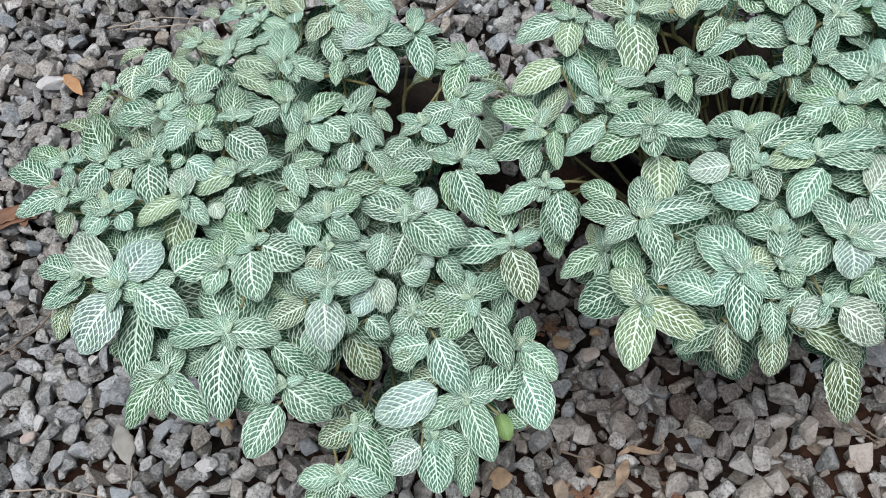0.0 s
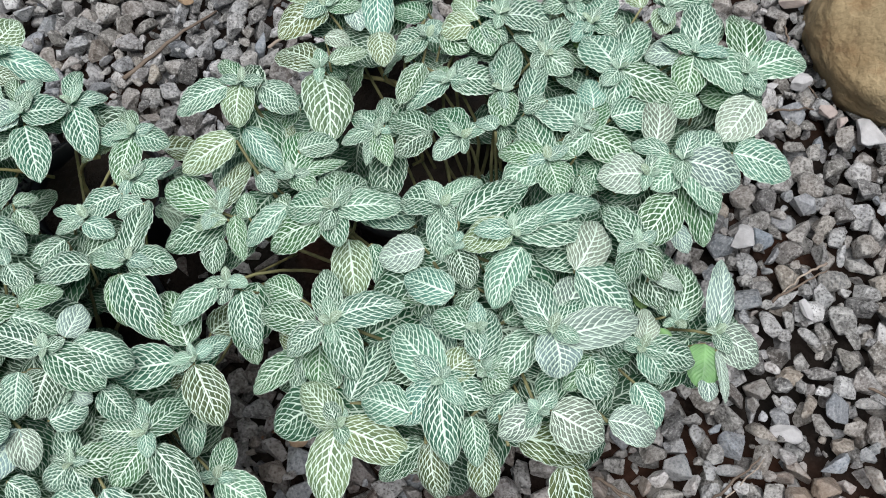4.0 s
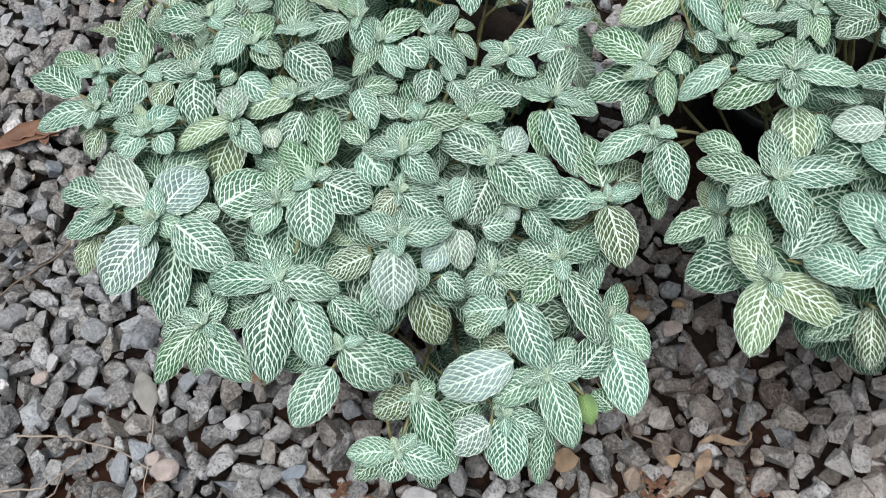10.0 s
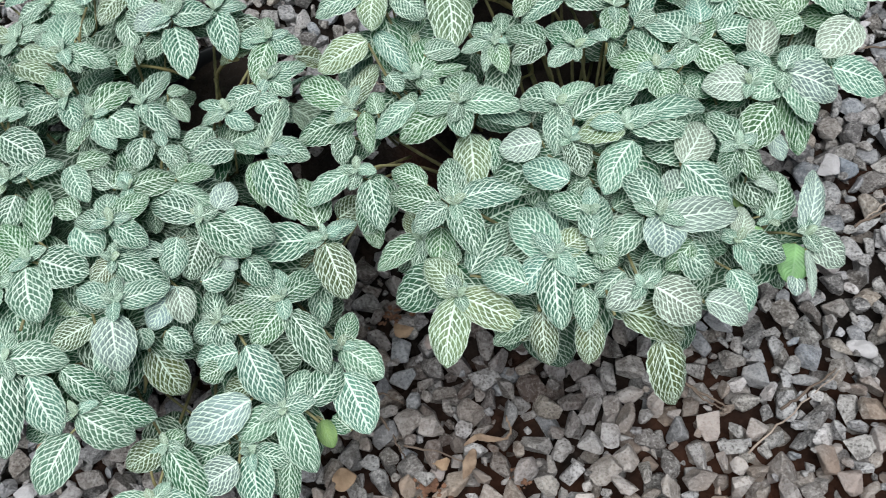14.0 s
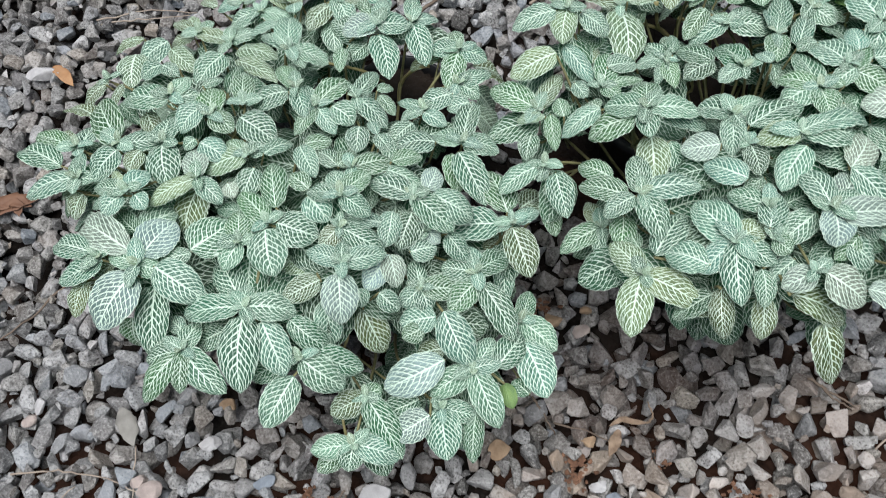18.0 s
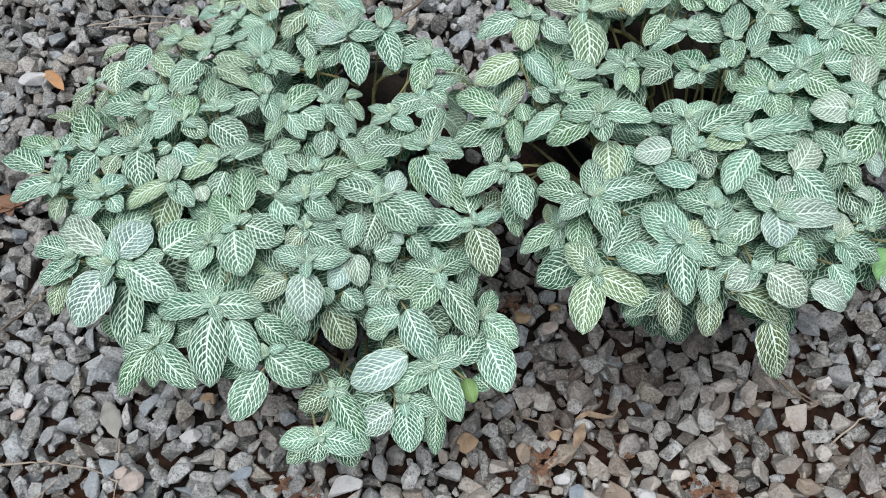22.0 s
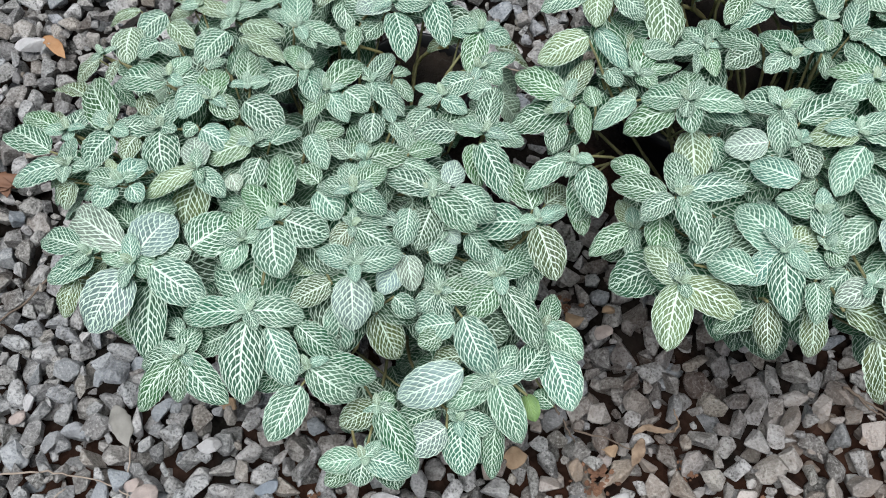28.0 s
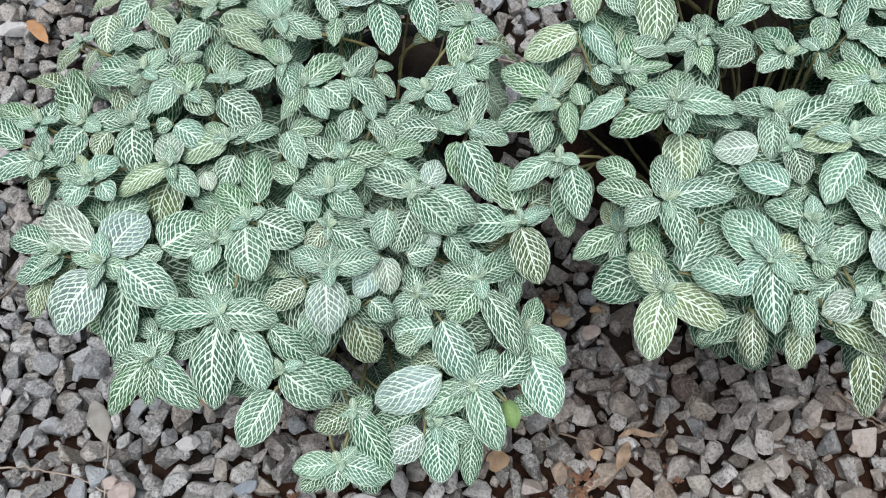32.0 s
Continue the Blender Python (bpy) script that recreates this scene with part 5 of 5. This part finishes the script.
def grass_head(points, strands):
    """A dry grass head: a thin stalk with many short bristly spikelets along it."""
    r = random.Random(4)
    ob = new("dry_grass_head")
    tagged(ob, "frayed pale dry grass head lying on the gravel", "dry grass")
    bm = bmesh.new()
    pts = [Vector((x, y, 0.008)) for x, y in points]
    tube(bm, pts, [0.0012 - 0.0007 * i / (len(pts) - 1) for i in range(len(pts))], 5)
    part("stalk", bm, STRAW, ob)
    for i in range(strands):
        f = r.uniform(0, 1.6)
        a = min(int(f), len(pts) - 2)
        p, d = pts[a].lerp(pts[a + 1], f - a), (pts[a + 1] - pts[a]).normalized()
        side = Vector((-d.y, d.x, 0)) * r.choice((-1, 1))
        end = p + (-d * r.uniform(0.6, 1.0) + side * r.uniform(0.25, 0.7) + Vector((0, 0, r.uniform(0.0, 0.25)))) * r.uniform(0.012, 0.022)
        bm = bmesh.new()
        tube(bm, [p, p.lerp(end, 0.5) + side * 0.001, end], [0.0007, 0.0011, 0.0003], 5)
        part("spikelet", bm, STRAW, ob)
    return ob


grass_head([(-0.442, 0.078), (-0.415, 0.089), (-0.390, 0.099), (-0.379, 0.108), (-0.375, 0.125)], 26)


def crumbs(spots):
    """Crumbling red earth in small heaps between the stones."""
    r = random.Random(13)
    bm = bmesh.new()
    for x, y, size in spots:
        for i in range(46):
            ball = bmesh.ops.create_icosphere(bm, subdivisions=1, radius=1.0)["verts"]
            a, d, rad = r.uniform(0, 6.28), abs(r.gauss(0, 0.75)), r.uniform(0.07, 0.26)
            at = Vector((x + size * d * math.cos(a), y + 0.8 * size * d * math.sin(a), 0.001 + size * 0.35 * max(0.0, 1.1 - d) * r.uniform(0.2, 1)))
            stretch = Vector((r.uniform(0.7, 1.5), r.uniform(0.7, 1.3), r.uniform(0.5, 0.9)))
            for v in ball:
                k = rad * size * r.uniform(0.65, 1.25)
                v.co = Vector((v.co.x * stretch.x, v.co.y * stretch.y, v.co.z * stretch.z)) * k + at
    ob = new("earth_crumbs", mesh_of("earth_crumbs", bm, EARTH, False))
    return tagged(ob, "crumbling reddish-brown earth between the stones", "earth", kind="stuff")


crumbs([(-0.313, 0.108, 0.011), (-0.300, 0.085, 0.012), (-0.284, 0.080, 0.009), (-0.360, 0.079, 0.008), (-0.168, 0.110, 0.009),
        (-0.178, 0.121, 0.007), (0.032, 0.137, 0.011), (0.030, 0.124, 0.008), (0.10, 0.135, 0.007), (0.158, 0.104, 0.010),
        (0.172, 0.098, 0.008), (0.016, 0.268, 0.008), (-0.142, 0.104, 0.007)])


def pebble(x, y, size, squash, turn, material, label, seed):
    bm = chipped(seed + 300, squash, 4, 9 if material in (PINK, TAN) else 12, 0.8)
    for v in bm.verts:
        v.co *= size
    me = mesh_of("pebble", bm, material)
    ob = new("pebble", me)
    ob.matrix_world = pose(x, y, 0.003 + size * squash[2] * 0.5, 0, 0, turn)
    return tagged(ob, label, "pebble", "odd pebbles in the gravel")


pebble(0.405, 0.289, 0.0099, (1, 0.45, 0.45), 100, CHALK, "long chalk-white pebble on the gravel", 1)
pebble(0.363, 0.203, 0.0129, (1, 0.7, 0.55), -20, CHALK, "large whitish stone on the gravel", 2)
pebble(-0.258, 0.164, 0.0095, (1, 0.66, 0.6), -10, CHALK, "smooth oval white pebble on the gravel", 3)
pebble(-0.412, 0.191, 0.0072, (1, 0.85, 0.6), 60, PINK, "smooth pale pink pebble on the gravel", 4)
pebble(0.048, 0.116, 0.0080, (1, 0.9, 0.7), 10, CHALK, "angular white pebble on the gravel", 5)
pebble(0.109, 0.101, 0.0095, (1, 0.7, 0.55), -15, CHALK, "angular white pebble on the gravel", 6)
pebble(-0.043, 0.689, 0.0080, (1, 0.8, 0.6), 20, TAN, "smooth tan pebble on the gravel", 7)
pebble(-0.040, 0.668, 0.0095, (1, 0.7, 0.55), -25, TAN, "smooth tan pebble on the gravel", 8)
pebble(-0.063, 0.689, 0.0114, (1, 0.75, 0.6), 30, CHALK, "large whitish stone on the gravel", 9)
pebble(-0.314, 0.135, 0.0087, (1, 0.6, 0.5), 15, PINK, "smooth pale pink pebble on the gravel", 10)
pebble(0.504, 0.424, 0.0165, (1, 0.85, 0.6), -60, CHALK, "large pale stone beside the boulder", 11)
pebble(0.480, 0.455, 0.0095, (1, 0.75, 0.6), 150, PINK, "smooth pale pink pebble beside the boulder", 12)
pebble(0.488, 0.442, 0.0080, (1, 0.7, 0.6), 45, PINK, "smooth pale pink pebble beside the boulder", 18)
pebble(0.481, 0.596, 0.0155, (1, 0.6, 0.5), -15, CHALK, "long whitish stone on the gravel", 19)
pebble(0.490, 0.568, 0.0150, (1, 0.6, 0.5), -5, PINK, "pale pinkish stone by the boulder", 20)
pebble(0.468, 0.484, 0.0110, (1, 0.8, 0.6), 30, CHALK, "greyish white stone by the boulder", 21)
pebble(0.444, 0.486, 0.0060, (1, 0.8, 0.7), 0, CHALK, "small white pebble on the gravel", 22)
pebble(-0.462, 0.549, 0.0160, (1, 0.6, 0.5), 30, CHALK, "long whitish stone on the gravel", 13)
pebble(-0.181, 0.739, 0.0099, (1, 0.6, 0.55), -25, CHALK, "angular white pebble on the gravel", 14)
pebble(0.519, 0.602, 0.0215, (1, 0.55, 0.5), 38, CHALK, "large whitish stone on the gravel", 15)
pebble(-0.246, 0.195, 0.0076, (1, 0.8, 0.6), 0, TAN, "smooth brown pebble beside the foliage", 16)
pebble(0.052, 0.262, 0.0057, (1, 0.8, 0.7), 0, TAN, "small brown pebble on the gravel", 17)
pebble(-0.128, 0.118, 0.0160, (1, 0.85, 0.6), 10, CHALK, "large pale grey stone in front of the foliage", 23)
pebble(-0.303, 0.128, 0.0110, (1, 0.7, 0.6), 20, PINK, "flat pale pinkish stone on the gravel", 24)
pebble(0.059, 0.105, 0.0105, (1, 0.8, 0.6), 70, BLUESTONE, "angular blue-grey stone on the gravel", 25)
pebble(-0.404, 0.203, 0.0085, (1, 0.75, 0.6), 60, CHALK, "small bluish-white stone on the gravel", 26)
pebble(0.024, 0.256, 0.0080, (1, 0.8, 0.65), 20, TAN, "rust-coloured stone between the plants", 27)
pebble(0.047, 0.244, 0.0080, (1, 0.85, 0.65), 40, PINK, "pale pinkish stone between the plants", 28)
pebble(-0.026, 0.149, 0.0100, (1, 0.8, 0.6), 30, TAN, "light brown stone on the gravel", 29)
pebble(0.044, 0.152, 0.0070, (1, 0.7, 0.6), -10, TAN, "light brown stone on the gravel", 30)
pebble(-0.212, 0.132, 0.0095, (1, 0.7, 0.6), 25, BLUESTONE, "blue-grey stone on the gravel", 31)
pebble(0.376, 0.353, 0.0120, (1, 0.8, 0.6), 35, CHALK, "large whitish stone on the gravel", 32)

# ---- gravel: two layers of broken stones ----
SHAPES = [rock_shape(100 + i, (1.0, float(rng.uniform(0.6, 0.92)), float(rng.uniform(0.5, 0.85))), int(rng.integers(11, 17)), 0.12) for i in range(40)]
ROUGH_SHAPES = [rock_shape(200 + i, points=10, edge=0.10, steps=1) for i in range(12)]
X0, X1, Y0, Y1 = -0.66, 0.72, -0.07, 0.94


def scatter(seed, median, tight, tries):
    """Circles that do not crowd one another: x, y, half length."""
    r = np.random.default_rng(seed)
    cell, grid, found = 0.02, {}, []
    radii = np.sort(np.clip(median * np.exp(r.normal(0, 0.40, tries)), median * 0.42, median * 1.75))[::-1]
    spots = r.uniform((X0, Y0), (X1, Y1), (tries, 2))
    for (x, y), a in zip(spots.tolist(), radii.tolist()):
        cx, cy = int(x // cell), int(y // cell)
        free = True
        for i in range(cx - 2, cx + 3):
            for j in range(cy - 2, cy + 3):
                for bx, by, b in grid.get((i, j), ()):
                    if (bx - x) ** 2 + (by - y) ** 2 < (tight * (a + b)) ** 2:
                        free = False
                        break
                if not free:
                    break
            if not free:
                break
        if free:
            grid.setdefault((cx, cy), []).append((x, y, a))
            found.append((x, y, a))
    return found


def in_pot(x, y):
    return any((x - cx) ** 2 + (y - cy) ** 2 < rad ** 2 for cx, cy, rad in
               ((-0.145, 0.350, 0.090), (-0.095, 0.455, 0.056), (0.150, 0.448, 0.091), (0.070, 0.400, 0.050)))


def stone_pose(x, y, a, top, r, tilt):
    return pose(x, y, top - a * 0.42 + r.uniform(-0.009, 0.005), r.normal(0, tilt), r.normal(0, tilt), r.uniform(0, 360)) @ \
        Matrix.Diagonal((a, a, a, 1))


PIECE = []
for v, f, vn in SHAPES[:20]:
    me = bpy.data.meshes.new("stone")
    me.from_pydata(v.tolist(), [], f.tolist())
    me.polygons.foreach_set("use_smooth", [True] * len(f))
    me.normals_split_custom_set_from_vertices(vn.tolist())
    me.materials.append(STONE_ONE)
    PIECE.append(me)

vs, fs, ns, count = [], [], [], 0
r = np.random.default_rng(77)
singles = 0
for layer, (found, top, shapes, tilt) in enumerate(((scatter(5, 0.0069, 0.69, 150000), 0.003, SHAPES, 24), (scatter(6, 0.0078, 0.80, 70000), -0.016, ROUGH_SHAPES, 35))):
    for x, y, a in found:
        if in_pot(x, y) or math.hypot(max(0, abs(x - 0.03) - 0.58), max(0, abs(y - 0.43) - 0.40)) > 0.085 + 0.035 * noise.noise((x * 14, y * 14, 2)):
            continue
        m = stone_pose(x, y, a, top, r, tilt)
        if layer == 0 and singles < 300 and 0.0 < x < 0.44 and 0.05 < y < 0.24:
            ob = new("stone", PIECE[int(r.integers(len(PIECE)))])
            ob.parent = ground
            ob.matrix_local = m
            singles += 1
            continue
        v, f, vn = shapes[int(r.integers(len(shapes)))]
        w = v @ np.array(m.to_3x3()).T + np.array(m.translation)
        vs.append(w)
        ns.append(vn @ np.array(m.to_3x3().normalized()).T)
        fs.append(f + count)
        count += len(w)
vs, fs, ns = np.concatenate(vs), np.concatenate(fs), np.concatenate(ns)
me = bpy.data.meshes.new("gravel")
me.vertices.add(len(vs))
me.vertices.foreach_set("co", vs.astype(np.float32).ravel())
me.loops.add(fs.size)
me.loops.foreach_set("vertex_index", fs.astype(np.int32).ravel())
me.polygons.add(len(fs))
me.polygons.foreach_set("loop_start", np.arange(0, fs.size, 3, dtype=np.int32))
me.polygons.foreach_set("use_smooth", np.ones(len(fs), dtype=bool))
me.update(calc_edges=True)
me.normals_split_custom_set_from_vertices(ns.tolist())
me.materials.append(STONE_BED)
gravel = new("gravel", me)
gravel.parent = ground
tagged(gravel, "loose crushed grey and brown gravel", kind="stuff")
